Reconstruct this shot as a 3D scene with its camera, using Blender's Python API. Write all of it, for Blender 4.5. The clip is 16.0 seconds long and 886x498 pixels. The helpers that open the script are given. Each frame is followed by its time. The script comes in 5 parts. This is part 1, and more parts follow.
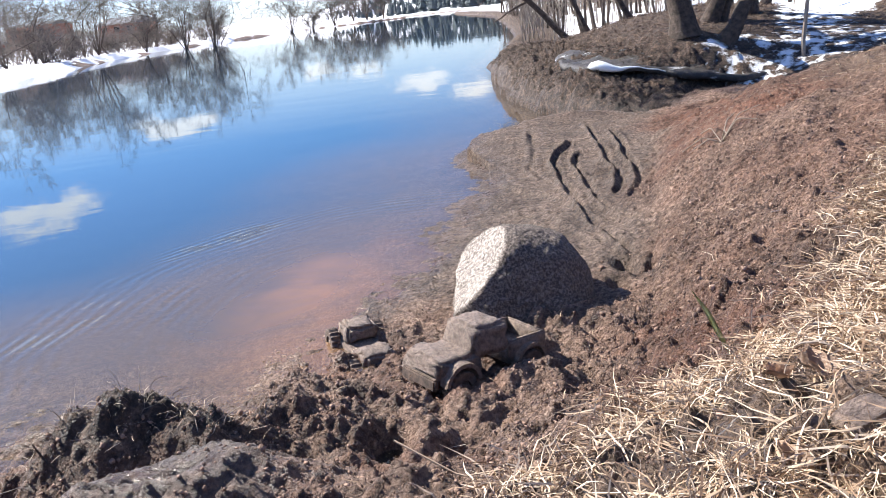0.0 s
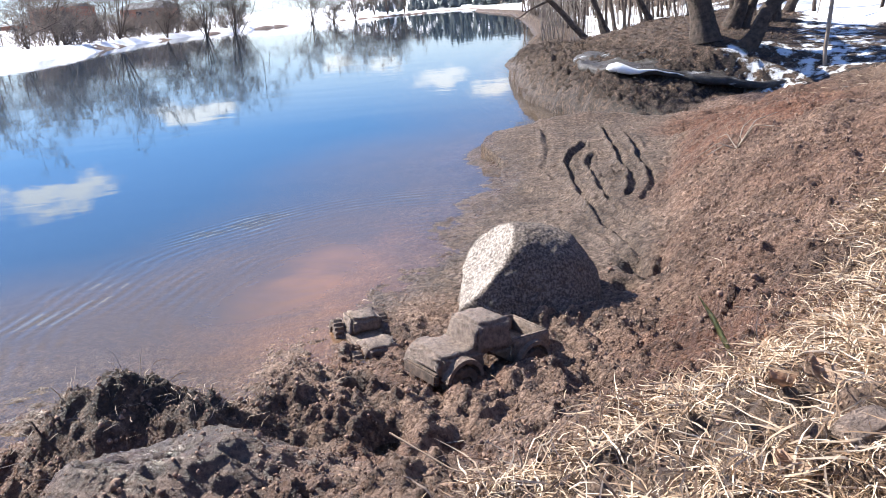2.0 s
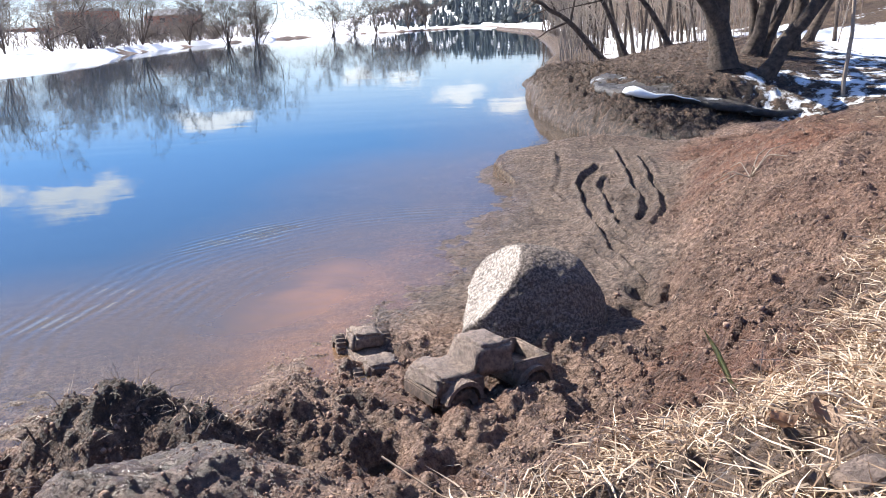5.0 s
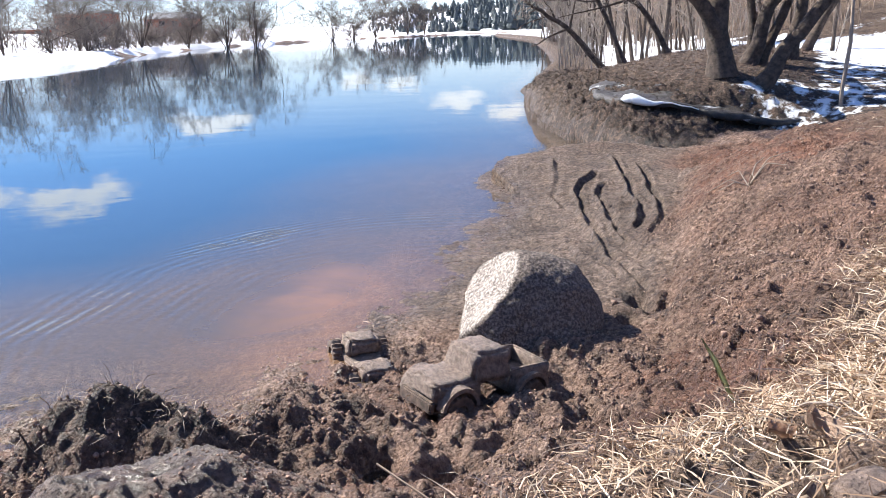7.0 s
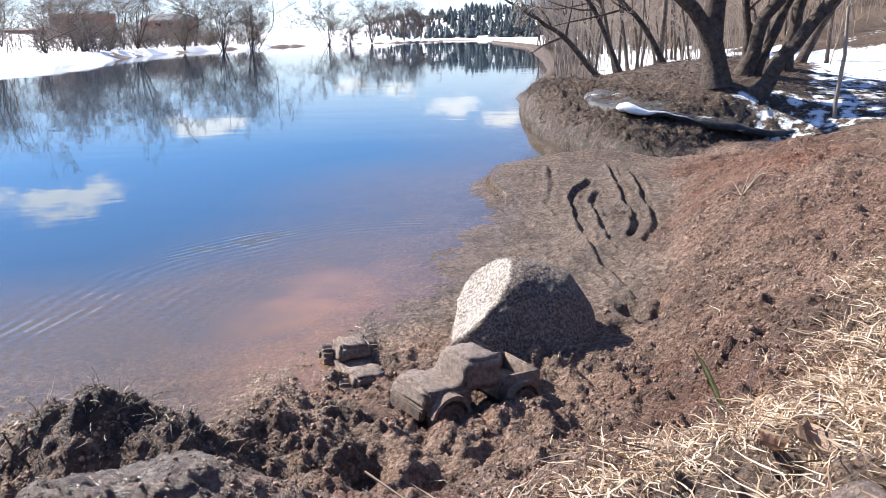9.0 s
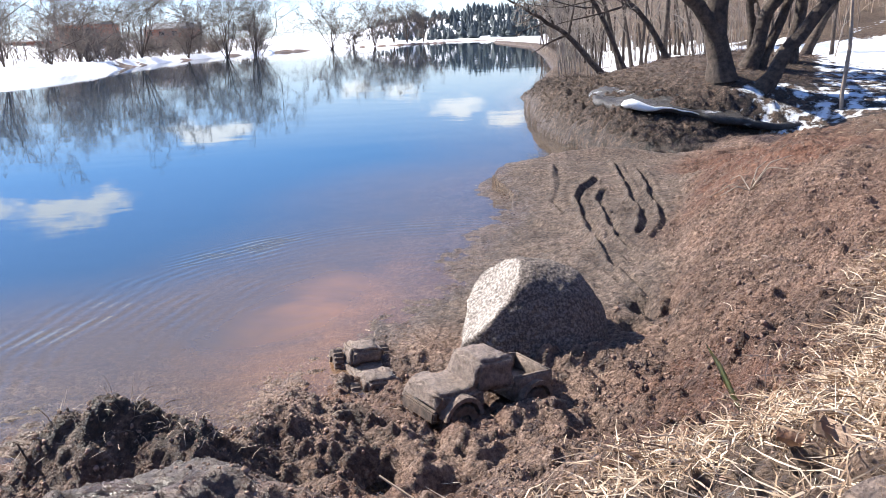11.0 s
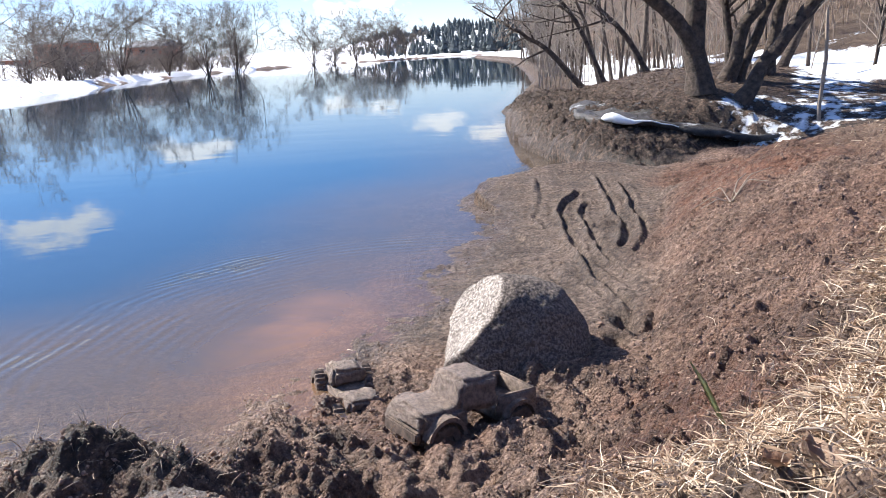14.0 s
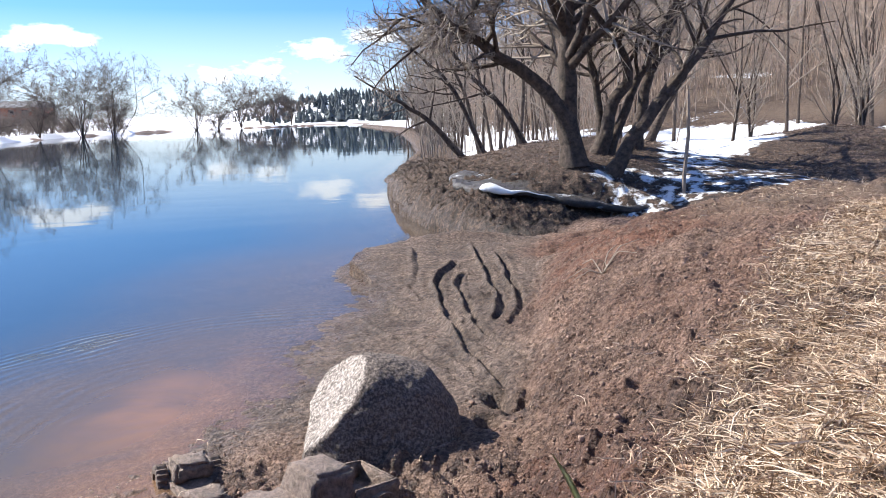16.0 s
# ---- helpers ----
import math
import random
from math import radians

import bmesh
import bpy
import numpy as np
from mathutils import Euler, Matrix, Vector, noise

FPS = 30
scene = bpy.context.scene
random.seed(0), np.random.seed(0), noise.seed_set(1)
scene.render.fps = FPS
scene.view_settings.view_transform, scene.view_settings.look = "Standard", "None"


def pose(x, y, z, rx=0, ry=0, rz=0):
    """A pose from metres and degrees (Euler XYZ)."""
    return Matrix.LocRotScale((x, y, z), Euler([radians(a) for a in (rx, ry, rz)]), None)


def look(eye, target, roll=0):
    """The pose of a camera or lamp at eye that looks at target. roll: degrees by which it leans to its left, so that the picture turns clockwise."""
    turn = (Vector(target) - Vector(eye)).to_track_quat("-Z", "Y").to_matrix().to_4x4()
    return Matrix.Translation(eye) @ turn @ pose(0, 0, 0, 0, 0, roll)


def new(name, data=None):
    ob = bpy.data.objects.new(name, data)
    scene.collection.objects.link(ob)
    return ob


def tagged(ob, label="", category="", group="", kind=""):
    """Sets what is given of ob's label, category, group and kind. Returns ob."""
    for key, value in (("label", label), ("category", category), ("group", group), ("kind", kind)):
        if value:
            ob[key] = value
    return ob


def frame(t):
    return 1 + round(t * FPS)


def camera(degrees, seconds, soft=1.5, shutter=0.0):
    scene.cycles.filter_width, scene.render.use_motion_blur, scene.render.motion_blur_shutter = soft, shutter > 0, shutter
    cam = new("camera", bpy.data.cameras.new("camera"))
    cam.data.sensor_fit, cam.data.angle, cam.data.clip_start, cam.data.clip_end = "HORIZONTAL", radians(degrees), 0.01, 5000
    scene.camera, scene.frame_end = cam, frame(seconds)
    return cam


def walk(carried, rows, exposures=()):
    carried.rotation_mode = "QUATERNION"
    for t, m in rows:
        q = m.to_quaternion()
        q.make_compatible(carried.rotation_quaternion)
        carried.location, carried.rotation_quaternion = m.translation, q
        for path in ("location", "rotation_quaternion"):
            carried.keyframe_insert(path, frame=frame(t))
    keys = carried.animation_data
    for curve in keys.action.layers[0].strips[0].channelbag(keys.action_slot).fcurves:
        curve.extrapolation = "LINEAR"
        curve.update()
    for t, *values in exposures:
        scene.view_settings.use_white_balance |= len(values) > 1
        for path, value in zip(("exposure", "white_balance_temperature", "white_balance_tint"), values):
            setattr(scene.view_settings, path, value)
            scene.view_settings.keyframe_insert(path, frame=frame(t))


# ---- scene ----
cam = camera(58.0, 16.0, soft=0.7)
PATH = [
    (0, (0.122, 0.867, 1.191), (0.139, 2.783, 0.617), -6.5),
    (0.5, (0.162, 0.869, 1.183), (0.174, 2.786, 0.611), -4.6),
    (1, (0.129, 0.867, 1.184), (0.133, 2.783, 0.611), -4.6),
    (1.5, (0.14, 0.871, 1.18), (0.139, 2.786, 0.603), -4.3),
    (2, (0.136, 0.877, 1.179), (0.124, 2.791, 0.6), -4.4),
    (2.5, (0.133, 0.872, 1.177), (0.109, 2.786, 0.597), -4.4),
    (3, (0.136, 0.877, 1.179), (0.101, 2.791, 0.602), -4.2),
    (3.5, (0.141, 0.881, 1.18), (0.099, 2.798, 0.611), -3.7),
    (4, (0.148, 0.89, 1.182), (0.101, 2.81, 0.624), -3.0),
    (4.5, (0.147, 0.89, 1.184), (0.096, 2.812, 0.634), -2.9),
    (5, (0.157, 0.898, 1.187), (0.118, 2.823, 0.646), -2.4),
    (5.2, (0.161, 0.902, 1.186), (0.13, 2.828, 0.647), -2.2),
    (7.5, (0.153, 0.908, 1.185), (0.114, 2.837, 0.658), -1.6),
    (8, (0.15, 0.904, 1.189), (0.102, 2.833, 0.665), -1.3),
    (8.5, (0.158, 0.921, 1.184), (0.131, 2.854, 0.671), -0.9),
    (9, (0.159, 0.919, 1.183), (0.144, 2.852, 0.669), -0.9),
    (11.5, (0.154, 0.927, 1.184), (0.115, 2.861, 0.676), -2.8),
    (12, (0.153, 0.932, 1.186), (0.115, 2.87, 0.693), -3.2),
    (12.5, (0.156, 0.941, 1.187), (0.127, 2.882, 0.706), -3.6),
    (13, (0.161, 0.947, 1.188), (0.147, 2.888, 0.706), -3.7),
    (13.5, (0.163, 0.949, 1.186), (0.157, 2.889, 0.701), -3.4),
    (14, (0.166, 0.951, 1.189), (0.173, 2.893, 0.711), -2.9),
    (14.5, (0.177, 0.971, 1.19), (0.204, 2.92, 0.743), -2.0),
    (15, (0.21, 0.986, 1.214), (0.305, 2.942, 0.805), -0.6),
    (15.5, (0.248, 1.072, 1.17), (0.444, 3.031, 0.818), -2.2),
    (16, (0.265, 1.109, 1.184), (0.56, 3.06, 0.859), -1.5),
]
walk(cam, [(t, look(eye, target, roll)) for t, eye, target, roll in PATH], exposures=[(0, 1.42, 6250, 7), (9, 1.42, 6250, 7), (16, 1.24, 6200, 7)])

# ---- world, sun, exposure ----
SUN_AZ = radians(-58)      # clockwise from +y
SUN_EL = radians(40)
world = bpy.data.worlds.new("sky")
scene.world = world
world.use_nodes = True
wn, wl = world.node_tree.nodes, world.node_tree.links
wn.clear()
w_out = wn.new("ShaderNodeOutputWorld")
w_bg = wn.new("ShaderNodeBackground")
w_bg.inputs["Strength"].default_value = 0.056
sky = wn.new("ShaderNodeTexSky")
sky.sky_type = 'NISHITA'
sky.sun_disc = False
sky.sun_elevation = SUN_EL
sky.sun_rotation = SUN_AZ
sky.air_density, sky.dust_density, sky.ozone_density = 1.0, 0.45, 5.0
w_co = wn.new("ShaderNodeTexCoord")
w_map = wn.new("ShaderNodeMapping")
w_map.inputs["Scale"].default_value = (1.0, 1.0, 2.4)
w_no = wn.new("ShaderNodeTexNoise")
w_no.inputs["Scale"].default_value = 4.3
w_no.inputs["Detail"].default_value = 7
w_no.inputs["Roughness"].default_value = 0.55
w_ra = wn.new("ShaderNodeValToRGB")
w_ra.color_ramp.elements[0].position, w_ra.color_ramp.elements[1].position = 0.565, 0.625
w_mix = wn.new("ShaderNodeMixRGB")
w_mix.inputs["Color2"].default_value = (11.8, 11.9, 12.1, 1)
wl.new(w_co.outputs["Generated"], w_map.inputs["Vector"])
wl.new(w_map.outputs["Vector"], w_no.inputs["Vector"])
wl.new(w_no.outputs["Fac"], w_ra.inputs["Fac"])
w_sep = wn.new("ShaderNodeSeparateXYZ")
wl.new(w_co.outputs["Generated"], w_sep.inputs["Vector"])
w_low = wn.new("ShaderNodeMapRange")
w_low.inputs["From Min"].default_value, w_low.inputs["From Max"].default_value = 0.0, 0.13
w_low.inputs["To Min"].default_value, w_low.inputs["To Max"].default_value = 0.70, 0.0
wl.new(w_sep.outputs["Z"], w_low.inputs["Value"])


def sky_math(op, a, b):
    m = wn.new("ShaderNodeMath")
    m.operation = op
    for i, v in enumerate((a, b)):
        if isinstance(v, (int, float)):
            m.inputs[i].default_value = v
        else:
            wl.new(v, m.inputs[i])
    return m.outputs[0]


# high clouds anywhere overhead, and the low banks over the river: azimuth, elevation, half width, half height in degrees
w_over = wn.new("ShaderNodeMapRange")
w_over.inputs["From Min"].default_value, w_over.inputs["From Max"].default_value = 0.35, 0.55
wl.new(w_sep.outputs["Z"], w_over.inputs["Value"])
w_high = sky_math('MULTIPLY', w_ra.outputs["Color"], w_over.outputs["Result"])
w_best = None
for az, el, wide, tall in ((-26.5, 9.8, 4.2, 1.7), (-31, 9.0, 4.0, 1.3), (-17.3, 5.7, 3.6, 1.2), (-14.8, 5.4, 1.8, 0.8), (-3.2, 3.6, 3.4, 1.2), (0.0, 4.6, 3.2, 1.1), (4.2, 5.6, 2.6, 0.9), (-7, 3.2, 2.2, 0.8), (-40, 13, 6, 2.0)):
    sub = wn.new("ShaderNodeVectorMath")
    sub.operation = 'SUBTRACT'
    sub.inputs[1].default_value = (math.sin(radians(az)) * math.cos(radians(el)), math.cos(radians(az)) * math.cos(radians(el)), math.sin(radians(el)))
    wl.new(w_co.outputs["Generated"], sub.inputs[0])
    scl = wn.new("ShaderNodeVectorMath")
    scl.operation = 'MULTIPLY'
    scl.inputs[1].default_value = (1 / radians(wide), 1 / radians(wide), 1 / radians(tall))
    wl.new(sub.outputs[0], scl.inputs[0])
    lng = wn.new("ShaderNodeVectorMath")
    lng.operation = 'LENGTH'
    wl.new(scl.outputs[0], lng.inputs[0])
    body = sky_math('SUBTRACT', 1.0, lng.outputs["Value"])
    w_best = body if w_best is None else sky_math('MAXIMUM', w_best, body)
w_fluff = wn.new("ShaderNodeTexNoise")
w_fluff.inputs["Scale"].default_value = 16
w_fluff.inputs["Detail"].default_value = 8
w_fluff.inputs["Roughness"].default_value = 0.6
wl.new(w_map.outputs["Vector"], w_fluff.inputs["Vector"])
w_edge = wn.new("ShaderNodeMapRange")
w_edge.interpolation_type = 'SMOOTHSTEP'
w_edge.inputs["From Min"].default_value, w_edge.inputs["From Max"].default_value = 0.12, 0.75
w_edge.inputs["To Min"].default_value, w_edge.inputs["To Max"].default_value = 0.0, 0.95
wl.new(sky_math('ADD', w_best, sky_math('MULTIPLY', sky_math('SUBTRACT', w_fluff.outputs["Fac"], 0.5), 3.0)), w_edge.inputs["Value"])
w_max = wn.new("ShaderNodeMath")
w_max.operation = 'MAXIMUM'
wl.new(sky_math('MAXIMUM', w_high, w_edge.outputs["Result"]), w_max.inputs[0])
wl.new(w_low.outputs["Result"], w_max.inputs[1])
wl.new(w_max.outputs[0], w_mix.inputs["Fac"])
w_tint = wn.new("ShaderNodeMixRGB")
w_tint.blend_type = 'MULTIPLY'
w_tint.inputs["Fac"].default_value = 1.0
w_tint.inputs["Color2"].default_value = (0.66, 0.95, 1.42, 1)
wl.new(sky.outputs["Color"], w_tint.inputs["Color1"])
wl.new(w_tint.outputs["Color"], w_mix.inputs["Color1"])
wl.new(w_mix.outputs["Color"], w_bg.inputs["Color"])
wl.new(w_bg.outputs["Background"], w_out.inputs["Surface"])

sun = new("sun", bpy.data.lights.new("sun", 'SUN'))
sun.data.energy = 5.0
sun.data.angle = radians(0.5)
sun.data.color = (1.0, 0.91, 0.81)
to_sun = Vector((math.sin(SUN_AZ) * math.cos(SUN_EL), math.cos(SUN_AZ) * math.cos(SUN_EL), math.sin(SUN_EL)))
sun.matrix_world = look(to_sun * 50, (0, 0, 0))


# ---- materials ----
def material(name):
    m = bpy.data.materials.new(name)
    m.use_nodes = True
    n = m.node_tree.nodes
    return m, n, m.node_tree.links, n["Principled BSDF"]


def noise_node(n, l, scale, detail=6, rough=0.6, vector=None, dist=0.0):
    t = n.new("ShaderNodeTexNoise")
    t.inputs["Scale"].default_value = scale
    t.inputs["Detail"].default_value = detail
    t.inputs["Roughness"].default_value = rough
    t.inputs["Distortion"].default_value = dist
    if vector:
        l.new(vector, t.inputs["Vector"])
    return t.outputs["Fac"]


def ramp(n, l, fac, stops):
    r = n.new("ShaderNodeValToRGB")
    e = r.color_ramp.elements
    e[0].position, e[0].color = stops[0][0], (*stops[0][1], 1)
    e[1].position, e[1].color = stops[-1][0], (*stops[-1][1], 1)
    for p, c in stops[1:-1]:
        x = e.new(p)
        x.color = (*c, 1)
    l.new(fac, r.inputs["Fac"])
    return r.outputs["Color"]


def mix(n, l, fac, a, b):
    m = n.new("ShaderNodeMixRGB")
    for s, v in (("Fac", fac), ("Color1", a), ("Color2", b)):
        if isinstance(v, (int, float)):
            m.inputs[s].default_value = v
        elif isinstance(v, tuple):
            m.inputs[s].default_value = (*v, 1)
        else:
            l.new(v, m.inputs[s])
    return m.outputs["Color"]


def maths(n, l, op, a, b=0.5, clamp=False):
    m = n.new("ShaderNodeMath")
    m.operation, m.use_clamp = op, clamp
    for i, v in enumerate((a, b)):
        if isinstance(v, (int, float)):
            m.inputs[i].default_value = v
        else:
            l.new(v, m.inputs[i])
    return m.outputs[0]


def bump(n, l, bsdf, height, strength, distance):
    b = n.new("ShaderNodeBump")
    b.inputs["Strength"].default_value = strength
    b.inputs["Distance"].default_value = distance
    l.new(height, b.inputs["Height"])
    l.new(b.outputs["Normal"], bsdf.inputs["Normal"])
    return b


def plain(name, c1, c2, scale=20, rough=0.8, bump_scale=60, bump_d=0.004, metal=0.0, strength=0.6, jitter=0.0):
    """A surface with two scales of variation and a fine relief."""
    m, n, l, b = material(name)
    co = n.new("ShaderNodeTexCoord").outputs["Object"]
    f = noise_node(n, l, scale, 8, 0.65, co)
    col = ramp(n, l, f, [(0.3, c1), (0.7, c2)])
    if jitter:
        g = n.new("ShaderNodeNewGeometry")
        h = n.new("ShaderNodeHueSaturation")
        l.new(maths(n, l, 'ADD', maths(n, l, 'MULTIPLY', g.outputs["Random Per Island"], jitter), 1 - jitter * 0.6), h.inputs["Value"])
        l.new(col, h.inputs["Color"])
        col = h.outputs["Color"]
    l.new(col, b.inputs["Base Color"])
    b.inputs["Roughness"].default_value = rough
    b.inputs["Metallic"].default_value = metal
    if bump_d:
        bump(n, l, b, noise_node(n, l, bump_scale, 8, 0.7, co), strength, bump_d)
    return m


def attribute(n, name):
    a = n.new("ShaderNodeAttribute")
    a.attribute_name = name
    return a.outputs["Fac"]


def ground_material():
    m, n, l, b = material("bank_earth")
    co = n.new("ShaderNodeTexCoord").outputs["Object"]
    fine = noise_node(n, l, 40, 12, 0.8, co)
    mid = noise_node(n, l, 7, 8, 0.65, co)
    big = noise_node(n, l, 1.6, 5, 0.6, co)
    dry = ramp(n, l, fine, [(0.37, (0.06, 0.034, 0.022)), (0.49, (0.30, 0.182, 0.125)), (0.62, (0.66, 0.46, 0.345))])
    dark = ramp(n, l, fine, [(0.37, (0.05, 0.028, 0.019)), (0.49, (0.24, 0.143, 0.10)), (0.62, (0.54, 0.355, 0.26))])
    col = mix(n, l, ramp(n, l, mid, [(0.38, (0, 0, 0)), (0.62, (1, 1, 1))]), dark, dry)
    red = ramp(n, l, fine, [(0.38, (0.085, 0.034, 0.021)), (0.66, (0.40, 0.185, 0.11))])
    col = mix(n, l, maths(n, l, 'MULTIPLY', attribute(n, "red"), ramp(n, l, mid, [(0.3, (0.25,) * 3), (0.55, (1, 1, 1))]), True), col, red)
    sand = ramp(n, l, fine, [(0.38, (0.05, 0.031, 0.021)), (0.50, (0.20, 0.135, 0.097)), (0.62, (0.46, 0.335, 0.25))])
    col = mix(n, l, attribute(n, "flat"), col, sand)
    clay = ramp(n, l, fine, [(0.36, (0.075, 0.055, 0.046)), (0.5, (0.19, 0.148, 0.128)), (0.62, (0.36, 0.29, 0.255))])
    col = mix(n, l, attribute(n, "slab"), col, clay)
    damp = ramp(n, l, noise_node(n, l, 2.7, 7, 0.7, co, 0.7), [(0.40, (0.42, 0.40, 0.385)), (0.60, (1.0, 1.0, 1.0))])
    dm = n.new("ShaderNodeMixRGB")
    dm.blend_type = 'MULTIPLY'
    dm.inputs["Fac"].default_value = 0.8
    l.new(col, dm.inputs["Color1"])
    l.new(damp, dm.inputs["Color2"])
    col = dm.outputs["Color"]
    clump = maths(n, l, 'ADD', maths(n, l, 'MULTIPLY', fine, 0.5), maths(n, l, 'MULTIPLY', noise_node(n, l, 13, 9, 0.75, co), 0.5))
    soil = ramp(n, l, clump, [(0.40, (0.012, 0.008, 0.006)), (0.5, (0.07, 0.044, 0.031)), (0.60, (0.24, 0.155, 0.108))])
    col = mix(n, l, attribute(n, "peat"), col, soil)
    straw = ramp(n, l, noise_node(n, l, 34, 8, 0.7, co, 1.5), [(0.3, (0.08, 0.055, 0.04)), (0.7, (0.30, 0.21, 0.145))])
    col = mix(n, l, maths(n, l, 'MULTIPLY', attribute(n, "straw"), ramp(n, l, mid, [(0.3, (0.4,) * 3), (0.6, (1, 1, 1))]), True), col, straw)
    snowfac = maths(n, l, 'ADD', attribute(n, "snow"), maths(n, l, 'MULTIPLY', maths(n, l, 'SUBTRACT', mid, 0.5), 0.9))
    snowfac = ramp(n, l, snowfac, [(0.46, (0, 0, 0)), (0.54, (1, 1, 1))])
    snow = ramp(n, l, big, [(0.3, (0.74, 0.76, 0.80)), (0.7, (0.86, 0.87, 0.89))])
    col = mix(n, l, snowfac, col, snow)
    l.new(col, b.inputs["Base Color"])
    wet = attribute(n, "wet")
    r = mix(n, l, maths(n, l, 'MULTIPLY', wet, ramp(n, l, mid, [(0.35, (0.3,) * 3), (0.6, (1, 1, 1))])), (0.9,) * 3, (0.17,) * 3)
    l.new(r, b.inputs["Roughness"])
    crumb = n.new("ShaderNodeTexVoronoi")
    crumb.inputs["Scale"].default_value = 85
    warp = n.new("ShaderNodeMixRGB")
    warp.blend_type = 'ADD'
    warp.inputs["Fac"].default_value = 0.03
    wno = n.new("ShaderNodeTexNoise")
    wno.inputs["Scale"].default_value = 40
    l.new(co, wno.inputs["Vector"])
    l.new(co, warp.inputs["Color1"])
    l.new(wno.outputs["Color"], warp.inputs["Color2"])
    l.new(warp.outputs["Color"], crumb.inputs["Vector"])
    relief = maths(n, l, 'SUBTRACT', maths(n, l, 'ADD', noise_node(n, l, 120, 10, 0.85, co), maths(n, l, 'MULTIPLY', noise_node(n, l, 26, 8, 0.75, co), 2.0)), maths(n, l, 'MULTIPLY', crumb.outputs["Distance"], maths(n, l, 'SUBTRACT', 0.9, maths(n, l, 'MULTIPLY', attribute(n, "slab"), 0.8))))
    calm = maths(n, l, 'SUBTRACT', 1.0, maths(n, l, 'MULTIPLY', snowfac, 0.85))
    bump(n, l, b, maths(n, l, 'MULTIPLY', relief, calm), 1.0, 0.027)
    return m


def water_material():
    m, n, l, b = material("river_water")
    n.remove(b)
    out = n["Material Output"]
    co = n.new("ShaderNodeTexCoord").outputs["Object"]
    mp = n.new("ShaderNodeMapping")
    mp.inputs["Scale"].default_value = (0.55, 1.0, 1.0)
    l.new(co, mp.inputs["Vector"])
    small = noise_node(n, l, 9, 3, 0.5, mp.outputs["Vector"], 0.6)
    wide = noise_node(n, l, 0.9, 3, 0.5, mp.outputs["Vector"], 0.4)
    wv = n.new("ShaderNodeTexWave")
    wv.wave_type, wv.rings_direction = 'RINGS', 'Z'
    wv.inputs["Scale"].default_value = 3.4
    wv.inputs["Distortion"].default_value = 9.0
    wv.inputs["Detail"].default_value = 3
    mq = n.new("ShaderNodeMapping")
    mq.inputs["Location"].default_value = (0.55, -4.4, 0)
    l.new(co, mq.inputs["Vector"])
    l.new(mq.outputs["Vector"], wv.inputs["Vector"])
    rip = maths(n, l, 'MULTIPLY', wv.outputs["Fac"], attribute(n, "ripple"))
    # the wake: rings that run out from the bank
    reach = maths(n, l, 'ADD', attribute(n, "ring"), maths(n, l, 'MULTIPLY', wide, 0.35))
    crest = maths(n, l, 'SINE', maths(n, l, 'MULTIPLY', reach, 84.0))
    wake = maths(n, l, 'MULTIPLY', crest, maths(n, l, 'MULTIPLY', attribute(n, "wake"), ramp(n, l, wide, [(0.35, (0.3,) * 3), (0.6, (1, 1, 1))])))
    wake = maths(n, l, 'MULTIPLY', wake, ramp(n, l, noise_node(n, l, 3.5, 4, 0.6, co, 0.5), [(0.36, (0.1,) * 3), (0.6, (1, 1, 1))]))
    h = maths(n, l, 'ADD', maths(n, l, 'ADD', maths(n, l, 'MULTIPLY', small, 0.03), maths(n, l, 'MULTIPLY', wide, 0.5)), maths(n, l, 'ADD', maths(n, l, 'MULTIPLY', rip, 0.10), maths(n, l, 'ADD', maths(n, l, 'MULTIPLY', wake, 0.4), maths(n, l, 'MULTIPLY', maths(n, l, 'MULTIPLY', small, attribute(n, "ripple")), 0.30))))
    bm = n.new("ShaderNodeBump")
    bm.inputs["Strength"].default_value = 0.5
    bm.inputs["Distance"].default_value = 0.011
    l.new(h, bm.inputs["Height"])
    gl = n.new("ShaderNodeBsdfGlossy")
    gl.inputs["Roughness"].default_value = 0.02
    fr = n.new("ShaderNodeFresnel")
    fr.inputs["IOR"].default_value = 1.34
    l.new(bm.outputs["Normal"], gl.inputs["Normal"])
    l.new(bm.outputs["Normal"], fr.inputs["Normal"])
    tr = n.new("ShaderNodeBsdfTransparent")
    tr.inputs["Color"].default_value = (0.90, 0.84, 0.76, 1)
    df = n.new("ShaderNodeBsdfDiffuse")
    silt = attribute(n, "silt")
    cloud = noise_node(n, l, 1.7, 6, 0.6, co, 0.8)
    sc = mix(n, l, maths(n, l, 'MULTIPLY', silt, ramp(n, l, cloud, [(0.35, (0.75,) * 3), (0.65, (1, 1, 1))])), (0.03, 0.055, 0.085), (0.095, 0.070, 0.044))
    sc = mix(n, l, maths(n, l, 'MULTIPLY', attribute(n, "plume"), ramp(n, l, cloud, [(0.30, (0.35,) * 3), (0.62, (1, 1, 1))])), sc, (0.235, 0.128, 0.072))
    l.new(sc, df.inputs["Color"])
    body = n.new("ShaderNodeMixShader")
    l.new(attribute(n, "murk"), body.inputs["Fac"])
    l.new(tr.outputs[0], body.inputs[1])
    l.new(df.outputs[0], body.inputs[2])
    top = n.new("ShaderNodeMixShader")
    l.new(fr.outputs[0], top.inputs["Fac"])
    l.new(body.outputs[0], top.inputs[1])
    l.new(gl.outputs[0], top.inputs[2])
    l.new(top.outputs[0], out.inputs["Surface"])
    return m


